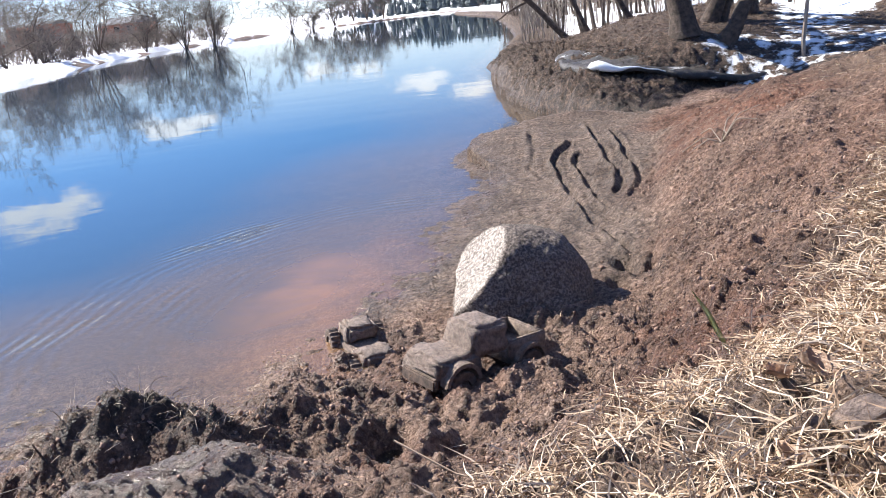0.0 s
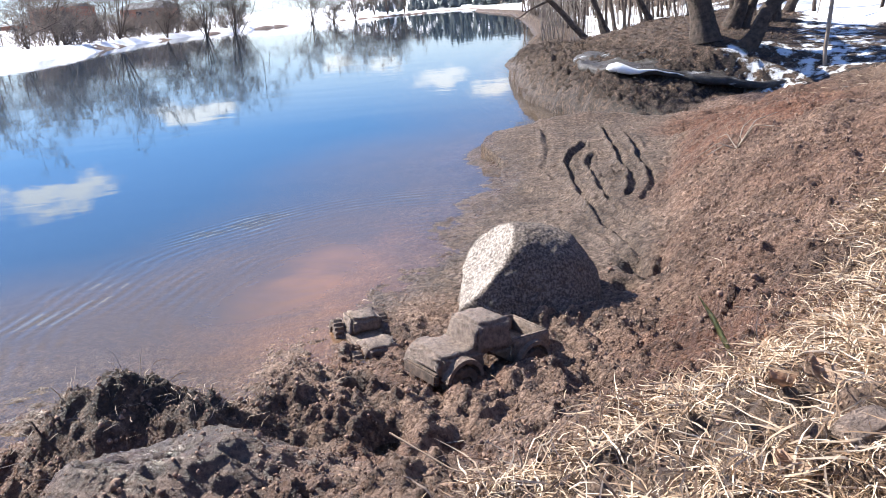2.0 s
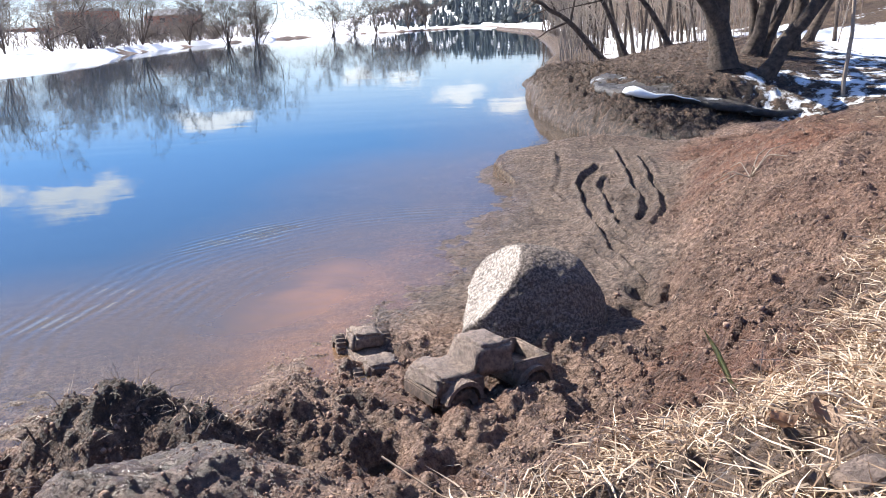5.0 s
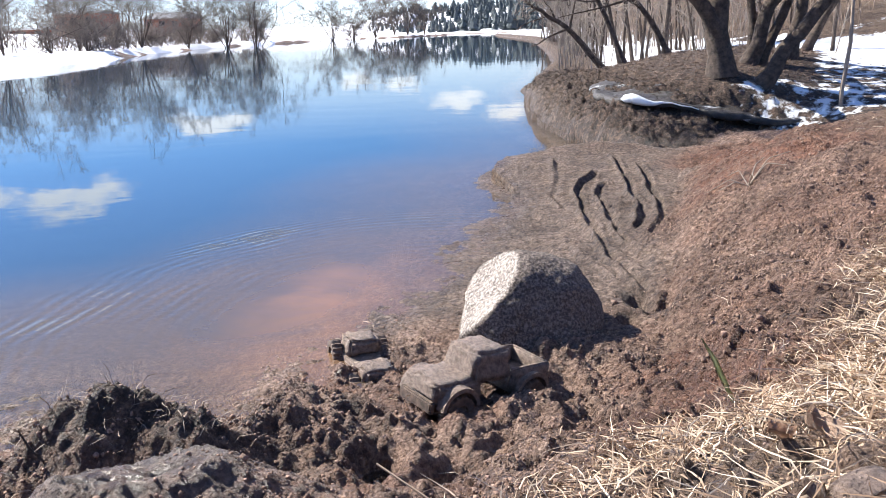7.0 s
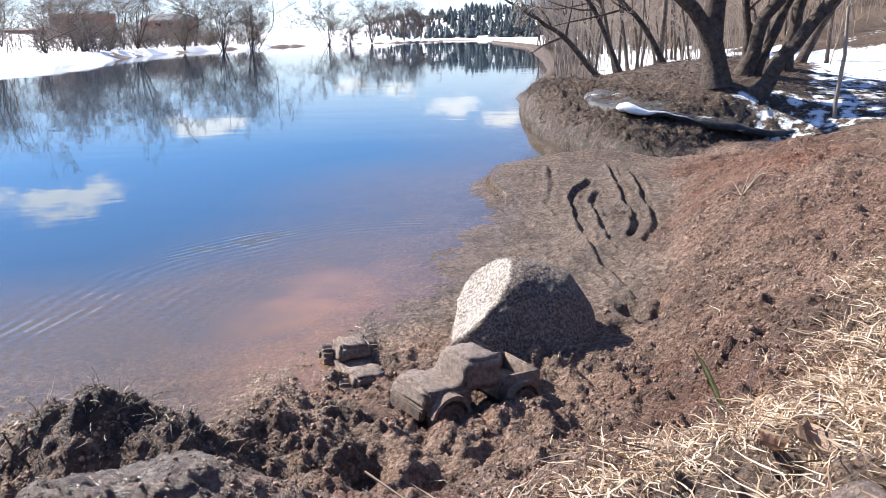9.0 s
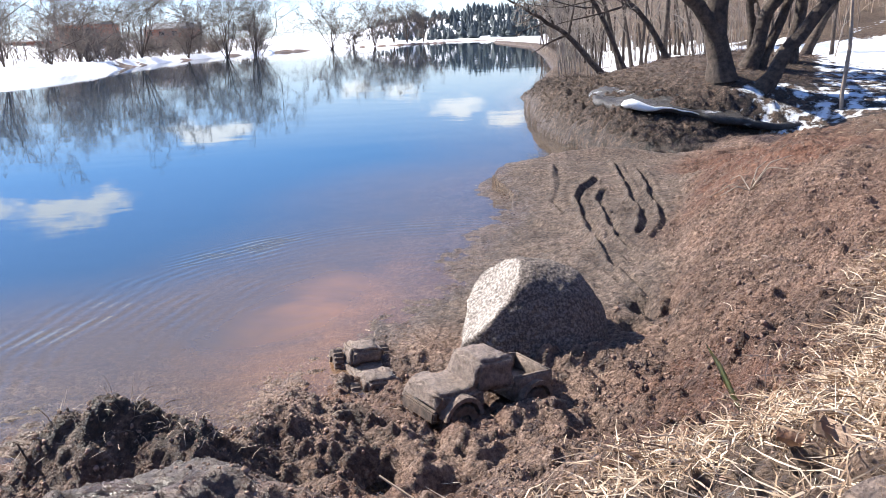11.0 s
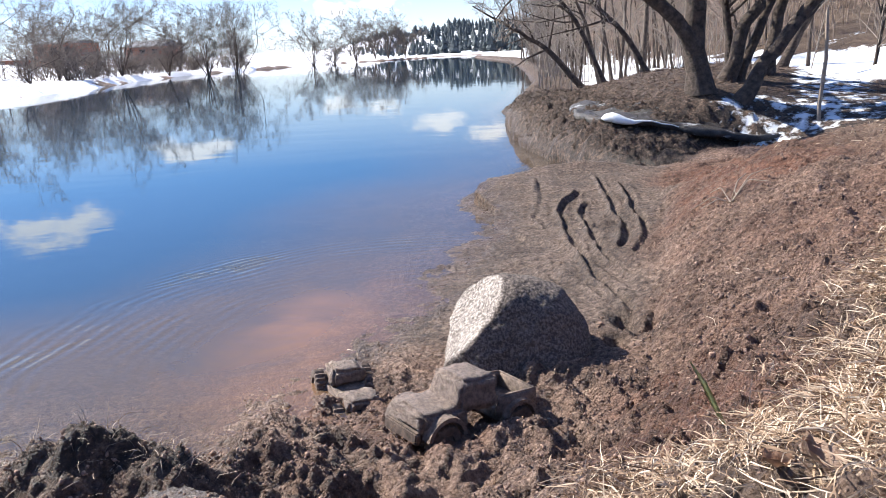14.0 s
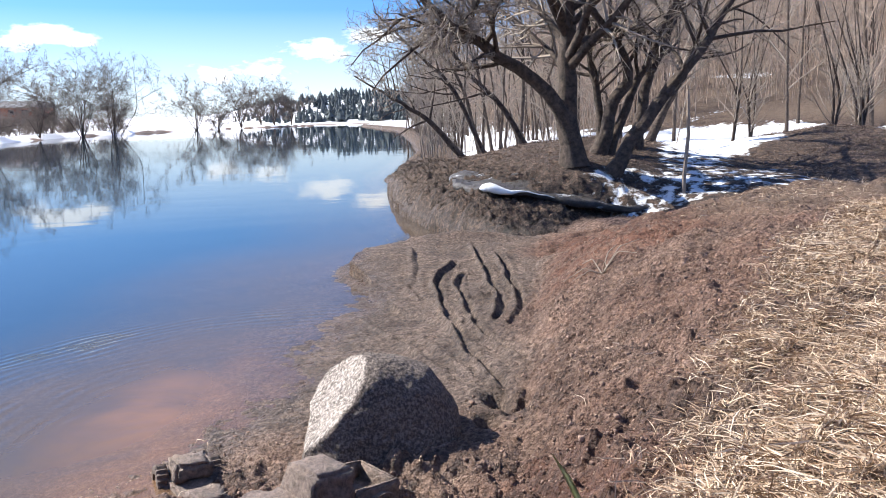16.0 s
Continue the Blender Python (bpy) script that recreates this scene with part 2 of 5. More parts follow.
M_GROUND = ground_material()
M_WATER = water_material()
M_BARK = plain("willow_bark", (0.022, 0.016, 0.013), (0.15, 0.108, 0.083), 17, 0.9, 34, 0.045, strength=1.0)
M_TWIG = plain("bare_twigs", (0.19, 0.15, 0.12), (0.40, 0.335, 0.27), 3, 0.85, 40, 0.0, jitter=0.5)
M_TWIG_RED = plain("reddish_shoots", (0.27, 0.195, 0.15), (0.48, 0.37, 0.29), 2, 0.85, 40, 0.0, jitter=0.5)
M_TWIG_FAR = plain("far_twigs", (0.12, 0.095, 0.08), (0.26, 0.21, 0.175), 2, 0.9, 40, 0.0, jitter=0.5)


def straw_material():
    m, n, l, b = material("dead_grass")
    g = n.new("ShaderNodeNewGeometry").outputs["Random Per Island"]
    co = n.new("ShaderNodeTexCoord").outputs["Object"]
    tone = maths(n, l, 'ADD', maths(n, l, 'MULTIPLY', g, 0.7), maths(n, l, 'MULTIPLY', noise_node(n, l, 5, 5, 0.6, co), 0.3))
    l.new(ramp(n, l, tone, [(0.12, (0.12, 0.07, 0.042)), (0.38, (0.32, 0.21, 0.125)), (0.62, (0.52, 0.39, 0.265)), (0.92, (0.68, 0.57, 0.44))]), b.inputs["Base Color"])
    b.inputs["Roughness"].default_value = 0.6
    return m


M_STRAW = straw_material()
M_GREEN = plain("green_blade", (0.34, 0.38, 0.20), (0.56, 0.58, 0.38), 14, 0.55, 80, 0.0)
M_PINE = plain("conifer_needles", (0.05, 0.065, 0.068), (0.10, 0.115, 0.115), 0.08, 0.9, 6, 0.0, jitter=0.5)
M_MUDCOAT = plain("caked_mud", (0.09, 0.062, 0.047), (0.36, 0.265, 0.21), 60, 0.5, 130, 0.014, strength=1.0)
M_TYRE = plain("muddy_rubber", (0.03, 0.022, 0.017), (0.17, 0.115, 0.085), 40, 0.75, 140, 0.004, strength=0.8)
M_CLOD = plain("mud_clods", (0.07, 0.042, 0.03), (0.48, 0.315, 0.23), 55, 0.85, 70, 0.012, strength=0.9, jitter=0.4)
M_BRICK = plain("red_brick_wall", (0.20, 0.075, 0.045), (0.33, 0.14, 0.09), 1.2, 0.9, 8, 0.02)
M_ROOF = plain("grey_roofing", (0.10, 0.10, 0.11), (0.2, 0.2, 0.21), 0.7, 0.7, 5, 0.02)
M_GLASSDARK = plain("dark_window", (0.02, 0.025, 0.03), (0.05, 0.055, 0.06), 1, 0.15, 5, 0.0)
M_LEAF = plain("dead_leaf", (0.28, 0.18, 0.125), (0.56, 0.41, 0.31), 22, 0.75, 90, 0.004)
M_STICK = plain("weathered_stick", (0.20, 0.15, 0.11), (0.40, 0.32, 0.25), 14, 0.8, 60, 0.006)
def ice_material():
    m, n, l, b = material("dirty_ice")
    co = n.new("ShaderNodeTexCoord").outputs["Object"]
    dirt = ramp(n, l, noise_node(n, l, 9, 8, 0.7, co), [(0.35, (0.012, 0.010, 0.009)), (0.65, (0.075, 0.064, 0.056))])
    mp = n.new("ShaderNodeMapping")
    mp.inputs["Scale"].default_value = (0.6, 2.4, 1)
    l.new(co, mp.inputs["Vector"])
    bare = ramp(n, l, noise_node(n, l, 2.6, 9, 0.7, mp.outputs["Vector"]), [(0.60, (0, 0, 0)), (0.66, (1, 1, 1))])
    l.new(mix(n, l, bare, dirt, (0.72, 0.74, 0.77)), b.inputs["Base Color"])
    b.inputs["Roughness"].default_value = 0.5
    bump(n, l, b, noise_node(n, l, 22, 8, 0.7, co), 0.9, 0.03)
    return m


M_ICE = ice_material()
M_ICE_EDGE = plain("clean_ice_edge", (0.55, 0.58, 0.58), (0.80, 0.82, 0.83), 5, 0.35, 30, 0.012)


def stone_material():
    m, n, l, b = material("grey_granite")
    co = n.new("ShaderNodeTexCoord").outputs["Object"]
    v = n.new("ShaderNodeTexVoronoi")
    v.inputs["Scale"].default_value = 62
    l.new(co, v.inputs["Vector"])
    grain = ramp(n, l, noise_node(n, l, 95, 6, 0.75, co), [(0.40, (0.035, 0.028, 0.023)), (0.48, (0.19, 0.155, 0.13)), (0.58, (0.66, 0.585, 0.52))])
    stain = ramp(n, l, noise_node(n, l, 5, 6, 0.6, co), [(0.35, (0.16, 0.13, 0.108)), (0.6, (0.44, 0.385, 0.335))])
    col = mix(n, l, 0.35, grain, stain)
    speck = ramp(n, l, v.outputs["Distance"], [(0.08, (0, 0, 0)), (0.3, (1, 1, 1))])
    col = mix(n, l, speck, mix(n, l, 0.55, col, (0.07, 0.055, 0.045)), col)
    # every side but the sunward split face is darkened: shade put into the colour
    shaded_side = n.new("ShaderNodeMixRGB")
    shaded_side.blend_type = 'MULTIPLY'
    shaded_side.inputs["Fac"].default_value = 1.0
    l.new(col, shaded_side.inputs["Color1"])
    shaded_side.inputs["Color2"].default_value = (0.43, 0.385, 0.355, 1)
    l.new(mix(n, l, attribute(n, "split"), shaded_side.outputs["Color"], col), b.inputs["Base Color"])
    b.inputs["Roughness"].default_value = 0.85
    bump(n, l, b, maths(n, l, 'ADD', noise_node(n, l, 85, 8, 0.85, co), maths(n, l, 'MULTIPLY', v.outputs["Distance"], 1.2)), 0.9, 0.008)
    return m


M_STONE = stone_material()


# ---- helpers for shapes ----
def lattice(ix, iy, seed):
    h = (ix.astype(np.int64) * 374761393 + iy.astype(np.int64) * 668265263 + seed * 144665) & 0x7fffffff
    h = ((h ^ (h >> 13)) * 1274126177) & 0x7fffffff
    return ((h ^ (h >> 16)) & 0xffff) / 65535.0


def vnoise(x, y, seed=0):
    """Smooth value noise, 0 to 1."""
    x, y = np.asarray(x, float), np.asarray(y, float)
    ix, iy = np.floor(x), np.floor(y)
    fx, fy = x - ix, y - iy
    fx, fy = fx * fx * (3 - 2 * fx), fy * fy * (3 - 2 * fy)
    a, b = lattice(ix, iy, seed), lattice(ix + 1, iy, seed)
    c, d = lattice(ix, iy + 1, seed), lattice(ix + 1, iy + 1, seed)
    return (a * (1 - fx) + b * fx) * (1 - fy) + (c * (1 - fx) + d * fx) * fy


def fbm(x, y, scale, octaves=4, seed=0, gain=0.5):
    """Layered noise about zero, roughly -0.5 to 0.5."""
    s, a, tot = 0.0, 1.0, 0.0
    for o in range(octaves):
        s = s + a * (vnoise(np.asarray(x) * scale * 2 ** o + 31.7 * o, np.asarray(y) * scale * 2 ** o - 17.3 * o, seed + o) - 0.5)
        tot += a
        a *= gain
    return s / tot


def step(a, b, v):
    t = np.clip((v - a) / (b - a), 0, 1)
    return t * t * (3 - 2 * t)


def mound(x, y, cx, cy, rx, ry, turn=0.0):
    c, s = math.cos(turn), math.sin(turn)
    u, v = ((x - cx) * c + (y - cy) * s) / rx, (-(x - cx) * s + (y - cy) * c) / ry
    return np.exp(-(u * u + v * v))


def mesh_object(name, verts, faces, mat, smooth=True, parent=None):
    me = bpy.data.meshes.new(name)
    me.from_pydata(verts, [], faces)
    me.materials.append(mat)
    if smooth:
        me.polygons.foreach_set("use_smooth", [True] * len(me.polygons))
    ob = new(name, me)
    if parent:
        ob.parent = parent
    return ob


def part(name, bm, mat, parent=None, label="", smooth=False):
    me = bpy.data.meshes.new(name)
    bm.to_mesh(me)
    bm.free()
    me.materials.append(mat)
    if smooth:
        me.polygons.foreach_set("use_smooth", [True] * len(me.polygons))
    ob = new(name, me)
    if parent:
        ob.parent = parent
    if label:
        tagged(ob, label)
    return ob


def empty(name, m):
    e = new(name)
    e.empty_display_size = 0.1
    e.matrix_basis = m
    return e


def tube_arrays(P, R, sides):
    """Tapered tubes along many polylines at once: points (n, k, 3), radii (n, k)."""
    n, k = R.shape
    d = np.gradient(P, axis=1)
    d /= np.linalg.norm(d, axis=2, keepdims=True) + 1e-9
    ref = np.where(np.abs(d[:, :1, 2:3]) < 0.9, np.array([0.31, 0.17, 0.93]), np.array([0.9, 0.3, 0.1]))
    u = np.cross(d, np.broadcast_to(ref, d.shape))
    u /= np.linalg.norm(u, axis=2, keepdims=True) + 1e-9
    v = np.cross(d, u)
    ang = np.linspace(0, 2 * np.pi, sides, endpoint=False)
    ring = np.cos(ang)[:, None] * u[:, :, None, :] + np.sin(ang)[:, None] * v[:, :, None, :]
    verts = (P[:, :, None, :] + R[:, :, None, None] * ring).reshape(-1, 3)
    base = (np.arange(n) * k * sides)[:, None, None]
    i = np.arange(k - 1)[None, :, None] * sides
    j = np.arange(sides)[None, None, :]
    j2 = (j + 1) % sides
    quads = np.stack([base + i + j, base + i + j2, base + i + sides + j2, base + i + sides + j], -1).reshape(-1, 4)
    return verts, quads


def sheet(name, verts, quads, mat, parent=None):
    """One smooth mesh from arrays of points and quads."""
    me = bpy.data.meshes.new(name)
    me.vertices.add(len(verts))
    me.vertices.foreach_set("co", np.asarray(verts, np.float32).ravel())
    me.loops.add(quads.size)
    me.loops.foreach_set("vertex_index", quads.ravel().astype(np.int32))
    me.polygons.add(len(quads))
    me.polygons.foreach_set("loop_start", np.arange(0, quads.size, 4, dtype=np.int32))
    me.polygons.foreach_set("use_smooth", np.ones(len(quads), bool))
    me.update(calc_edges=True)
    me.materials.append(mat)
    ob = new(name, me)
    if parent:
        ob.parent = parent
    return ob


def sprout(rng, P, R, count, ratio, spread, lift, floor, bend, start, k):
    """count branches on each of many polylines: their points and radii."""
    n, m = R.shape
    P, R = np.repeat(P, count, 0), np.repeat(R, count, 0)
    n *= count
    length = np.linalg.norm(np.diff(P, axis=1), axis=2).sum(1)
    t = rng.uniform(start, 1.0, n)
    f = t * (m - 1)
    i = np.minimum(f.astype(int), m - 2)
    row = np.arange(n)
    seg = P[row, i + 1] - P[row, i]
    p = P[row, i] + seg * (f - i)[:, None]
    r = R[row, i] + (R[row, i + 1] - R[row, i]) * (f - i)
    d = seg / (np.linalg.norm(seg, axis=1, keepdims=True) + 1e-9)
    side = rng.normal(0, 1, (n, 3))
    side -= d * (side * d).sum(1, keepdims=True)
    side /= np.linalg.norm(side, axis=1, keepdims=True) + 1e-9
    way = d * (1 - spread) + side * spread + np.array([0, 0, lift])
    ln = length * ratio * rng.uniform(0.55, 1.2, n) * (1.15 - 0.5 * t)
    r0 = np.maximum(floor, r * rng.uniform(0.4, 0.62, n))
    out = np.zeros((n, k, 3))
    out[:, 0] = p
    way /= np.linalg.norm(way, axis=1, keepdims=True)
    for q in range(1, k):
        way = way + rng.normal(0, bend, (n, 3)) + np.array([0, 0, lift * 0.25])
        way /= np.linalg.norm(way, axis=1, keepdims=True)
        out[:, q] = out[:, q - 1] + way * (ln / (k - 1))[:, None]
    rad = r0[:, None] + (np.maximum(floor * 0.7, r0 * 0.3) - r0)[:, None] * np.linspace(0, 1, k)
    return out, rad


def tree(name, seed, stems, counts, ratio, spread, lift, label, category="tree", group="", twig=None, floor=0.0016, sides=(9, 5, 3), bend=0.14, start=0.25):
    """A bare tree from its stems (points, thick, thin): trunks in bark, limbs and twigs as the crown."""
    rng = np.random.default_rng(seed)
    foot = Vector(stems[0][0][0])
    e = empty(name, Matrix.Translation(foot))
    P, R = [], []
    k = 14
    for pts, r0, r1 in stems:
        p = np.array(pts, float) - np.array(foot)
        s = np.linspace(0, len(p) - 1, k)
        q = np.stack([np.interp(s, range(len(p)), p[:, c]) for c in range(3)], 1)
        q[1:-1] = (q[:-2] + 2 * q[1:-1] + q[2:]) / 4
        q[1:] += rng.normal(0, r0 * 0.16, (k - 1, 3))
        rr = np.linspace(r0, r1, k)
        rr[0] *= 1.35
        v, f = tube_arrays(q[None], rr[None], sides[0])
        sheet("trunk", v, f, M_BARK, e)
        P.append(q)
        R.append(rr)
    P, R = np.array(P), np.array(R)
    bits = []
    for level, count in enumerate(counts):
        P, R = sprout(rng, P, R, count, ratio, spread, lift, floor, bend, start, 6 if level == 0 else 4 if level == 1 else 3)
        v, f = tube_arrays(P, R, sides[1] if level == 0 else sides[2])
        if level == 0 and sides[0] == 9:
            for p1, r1 in zip(P, R):
                v, f = tube_arrays(p1[None], r1[None], 5)
                sheet("limb", v, f, M_BARK, e)
        else:
            bits.append((v, f))
    if bits:
        base, vs, fs = 0, [], []
        for v, f in bits:
            vs.append(v)
            fs.append(f + base)
            base += len(v)
        tagged(sheet("crown", np.concatenate(vs), np.concatenate(fs), twig or M_TWIG, e), kind="stuff")
    return tagged(e, label, category, group)


# ---- ground: one sheet from the river bed to the horizon ----
RIVER = np.array([(-6, 1.5), (-3, 2.7), (-1.4, 3.25), (-0.9, 3.3), (-0.56, 3.22), (-0.46, 3.46), (-0.2, 3.93), (-0.06, 4.3), (0.10, 4.65), (0.26, 5.3),
                  (0.40, 5.75), (0.56, 6.3), (0.55, 6.7), (0.43, 7.1), (0.58, 7.6), (0.95, 7.98), (1.4, 8.05), (1.8, 7.98), (2.2, 7.85), (2.5, 7.8), (2.4, 8.15),
                  (1.9, 8.27), (1.6, 8.75), (1.40, 9.5), (1.30, 10.3), (1.24, 11.8), (1.34, 13.8), (1.55, 16.9), (2.5, 22.4), (3.6, 29), (4.7, 40),
                  (8, 81), (8, 150), (22, 240), (-10, 240), (0, 200), (-8, 180), (-22, 165), (-24, 133), (-28, 110), (-27.5, 89), (-25, 67), (-21, 49),
                  (-20, 39), (-21, 15), (-26, -60), (-12, -60)])


def river_distance(x, y):
    """Metres from the water's edge: above zero on land, below in the river."""
    best = np.full(x.shape, 1e9)
    inside = np.zeros(x.shape, bool)
    for (ax, ay), (bx, by) in zip(RIVER, np.roll(RIVER, -1, axis=0)):
        ux, uy = bx - ax, by - ay
        t = np.clip(((x - ax) * ux + (y - ay) * uy) / (ux * ux + uy * uy), 0, 1)
        best = np.minimum(best, (x - ax - t * ux) ** 2 + (y - ay - t * uy) ** 2)
        cross = ((ay > y) != (by > y)) & (x < ux * (y - ay) / (uy if uy else 1e-9) + ax)
        inside ^= cross
    return np.where(inside, -1, 1) * np.sqrt(best)


def along(x, y, pts):
    """Distance from a bent line, its sign by the side, and how far along it (0 to 1)."""
    best, where, sign = np.full(x.shape, 1e9), np.zeros(x.shape), np.ones(x.shape)
    n = len(pts) - 1
    for i in range(n):
        (ax, ay), (bx, by) = pts[i], pts[i + 1]
        ux, uy = bx - ax, by - ay
        t = np.clip(((x - ax) * ux + (y - ay) * uy) / (ux * ux + uy * uy), 0, 1)
        e = np.hypot(x - ax - t * ux, y - ay - t * uy)
        nearer = e < best
        sign = np.where(nearer, np.sign((x - ax) * uy - (y - ay) * ux), sign)
        where = np.where(nearer, (i + t) / n, where)
        best = np.minimum(best, e)
    return best, sign, where


def bend(pts):
    """Corners cut twice, so that the line winds."""
    p = np.array(pts, float)
    for _ in range(2):
        q = np.stack([p[:-1] * 0.75 + p[1:] * 0.25, p[:-1] * 0.25 + p[1:] * 0.75], 1).reshape(-1, 2)
        p = np.concatenate([p[:1], q, p[-1:]])
    return p


# wheel ruts (line, half width, depth) and low ridges of flowed mud
RUTS = [([(1.25, 6.97), (1.07, 6.66), (1.0, 5.99), (0.95, 5.37), (0.95, 4.99), (0.97, 4.47), (0.97, 4.2)], 0.024, 0.055),
        ([(1.32, 6.6), (1.21, 6.63), (1.11, 5.79), (1.07, 5.42), (1.09, 5.02), (1.17, 4.53)], 0.022, 0.05),
        ([(1.51, 7.6), (1.42, 6.57), (1.37, 6.08), (1.29, 5.67), (1.19, 5.36)], 0.024, 0.05),
        ([(1.65, 7.2), (1.49, 6.05), (1.42, 5.63), (1.25, 5.2)], 0.026, 0.055),
        ([(1.14, 5.95), (1.37, 6.10)], 0.03, 0.035), ([(1.18, 5.75), (1.33, 5.85)], 0.025, 0.03),
        ([(0.98, 7.4), (0.95, 6.9), (0.86, 6.4), (0.92, 6.0)], 0.03, 0.022)]
RIDGES = [([(0.60, 6.2), (0.68, 5.93), (0.73, 5.71), (0.89, 5.42), (0.97, 4.91), (0.97, 4.37)], 0.022, 0.028), ([(0.45, 5.8), (0.51, 5.57), (0.6, 5.15), (0.72, 4.8)], 0.02, 0.016),
          ([(1.16, 5.2), (1.26, 4.8), (1.33, 4.4)], 0.025, 0.03), ([(0.75, 5.2), (0.82, 4.8), (0.86, 4.4)], 0.025, 0.018), ([(0.62, 5.1), (0.72, 4.75), (0.76, 4.4)], 0.025, 0.014)]


def ruts(x, y):
    """Winding wheel ruts across the mud flat."""
    s = np.zeros(x.shape)
    box = (x > 0.2) & (x < 1.9) & (y > 3.9) & (y < 7.9)
    u, v = x[box], y[box]
    u = u + 0.07 * fbm(u, v, 2.5, 3, 55) + 0.035 * fbm(u, v, 9, 3, 56)
    t = np.zeros(u.shape)
    for pts, w, deep in RUTS:
        e, side, f = along(u, v, bend(pts))
        w = 0.62 * w * (0.8 + 0.8 * vnoise(u * 0, v * 3, 57))
        ends = step(0, 0.06, f) * step(1, 0.9, f)
        deep = 0.45 * deep
        t = t - ends * deep * np.exp(-(e / w) ** 2) + ends * deep * (0.75 + 0.35 * side) * np.exp(-((e - 2.3 * w) / w) ** 2)
    for pts, w, tall in RIDGES:
        e, side, f = along(u, v, bend(pts))
        t = t + step(0, 0.2, f) * step(1, 0.8, f) * tall * np.exp(-(e / w) ** 2)
    # streaks where the thin mud ran down
    run = u + 0.10 * (v - 5.6) ** 2
    t = t + 0.020 * (np.abs(fbm(run * 8, v * 0.8, 1.0, 3, 59, 0.6)) - 0.1) * step(0.35, 0.6, u) * step(1.75, 1.45, u)
    s[box] = t
    return s


def ground(x, y):
    x, y = np.asarray(x, float), np.asarray(y, float)
    wob = fbm(x, y, 2.2, 3, 5) * 0.14 * step(0, 3, y) * (1 - step(30, 60, y))
    d = river_distance(x, y) + wob
    m = {}
    left = step(-11, -15, x)
    # near bank
    foot = 0.95 + 0.30 * (y - 3.8)
    s1 = np.clip((x - foot) * (0.42 + 0.16 * step(3.8, 5.2, y)), 0, None)
    s1 = 0.60 * (1 - np.exp(-s1 / 0.42))
    s2 = np.clip((2.82 + 0.30 * np.clip(x, -0.6, 2.5) - y) * 0.50, 0, None)
    s2 = 0.92 * (1 - np.exp(-(s2 / 0.75) ** 1.25))
    up = (s1 ** 1.5 + s2 ** 1.5) ** (1 / 1.5)
    up = 1.0 * np.tanh(up / 1.0)
    near = 0.0 + 0.065 * np.clip(d, 0, 1.2) + up + 0.09 * mound(x, y, -0.15, 3.0, 0.35, 0.28)
    # the back of the near ridge falls to the snowy gully
    back = step(0.0, 1.3, y - (6.15 + 0.35 * np.clip(x - 2.2, 0, 1.5)))
    near = near * (1 - back) + back * (0.12 + 0.06 * np.clip(x - 2, 0, 4))
    # far side of the inlet
    lobe = d + 0.32 * (fbm(x, y, 1.5, 3, 53) + 0.08) + 0.05 * fbm(x, y, 6, 2, 54)
    isl = 0.36 * (1 - (1 - np.clip(lobe / 0.42, 0, 1)) ** 2.4) * step(-0.02, 0.03, d) + 0.035 * np.clip(d - 0.4, 0, 6)
    isl = isl + 0.42 * mound(x, y, 3.7, 11.6, 1.9, 2.0, 0.4) + 0.16 * mound(x, y, 2.95, 9.7, 0.7, 0.6)
    isl = isl + 0.34 * mound(x, y, 7.6, 11.6, 1.7, 1.5, 0.5) * step(5.6, 6.3, x + fbm(x, y, 1.2, 3, 8) * 0.8)
    isl = isl - 0.30 * mound(x, y, 3.15, 8.55, 0.80, 0.40, 0.15)
    side = step(-0.35, 0.35, y - (8.1 + 0.16 * (x - 2.4)))
    side = np.where(x > 2.5, step(-0.6, 0.8, y - (8.0 + 0.1 * (x - 2.5))), side)
    land = near * (1 - side) + isl * side
    far = 0.34 * step(0.0, 0.5, d) + 0.25 * step(1, 12, d)
    land = np.where(y > 14, land * (1 - step(14, 18, y)) + far * step(14, 18, y), land)
    # wooded slope
    slope_at = (x * 0.62 + y * 0.78)
    rise = np.clip(slope_at - 24 + 1.5 * fbm(x, y, 0.12, 3, 3), 0, None) * step(2, 9, x - 0.16 * y)
    land = land + 11.0 * (1 - np.exp(-rise * 0.2 / 11.0))
    # far left bank
    lb = 0.50 * step(0.0, 0.45, d + 0.5 * fbm(x, y, 0.25, 3, 14)) + 0.9 * step(2, 20, d) + 2.4 * step(12, 90, d) + 0.25 * fbm(x, y, 0.35, 3, 9) * step(0.5, 3, d)
    land = land * (1 - left) + lb * left
    # distant wooded hills
    r = np.hypot(x, y)
    land = land + (10 + 9 * fbm(x, y, 0.006, 2, 4)) * step(260, 420, r) * step(-0.14, 0.02, np.arctan2(x, y) + 0.1 * fbm(x, y, 0.01, 2, 7))
    land = land + 4 * step(300, 900, r)
    bed = -0.07 * np.clip(-d, 0, 1.6) - 0.28 * np.clip(-d - 1.6, 0, 4)
    z = np.where(d > 0, land, bed)
    # clods, lumps and worked mud on the near slope
    close = (1 - step(7.6, 8.4, y)) * (1 - step(5, 7, np.abs(x)))
    worked = close * step(-0.1, 0.12, d) * step(0.05, 0.35, foot - 0.2 - x + 1.2 * step(3.7, 3.2, y)) * (1 - step(3.55, 4.0, y))
    sl = close * step(0.0, 0.2, x - foot + 0.15)
    lump = np.abs(fbm(x, y, 5.0, 5, 11, 0.6))
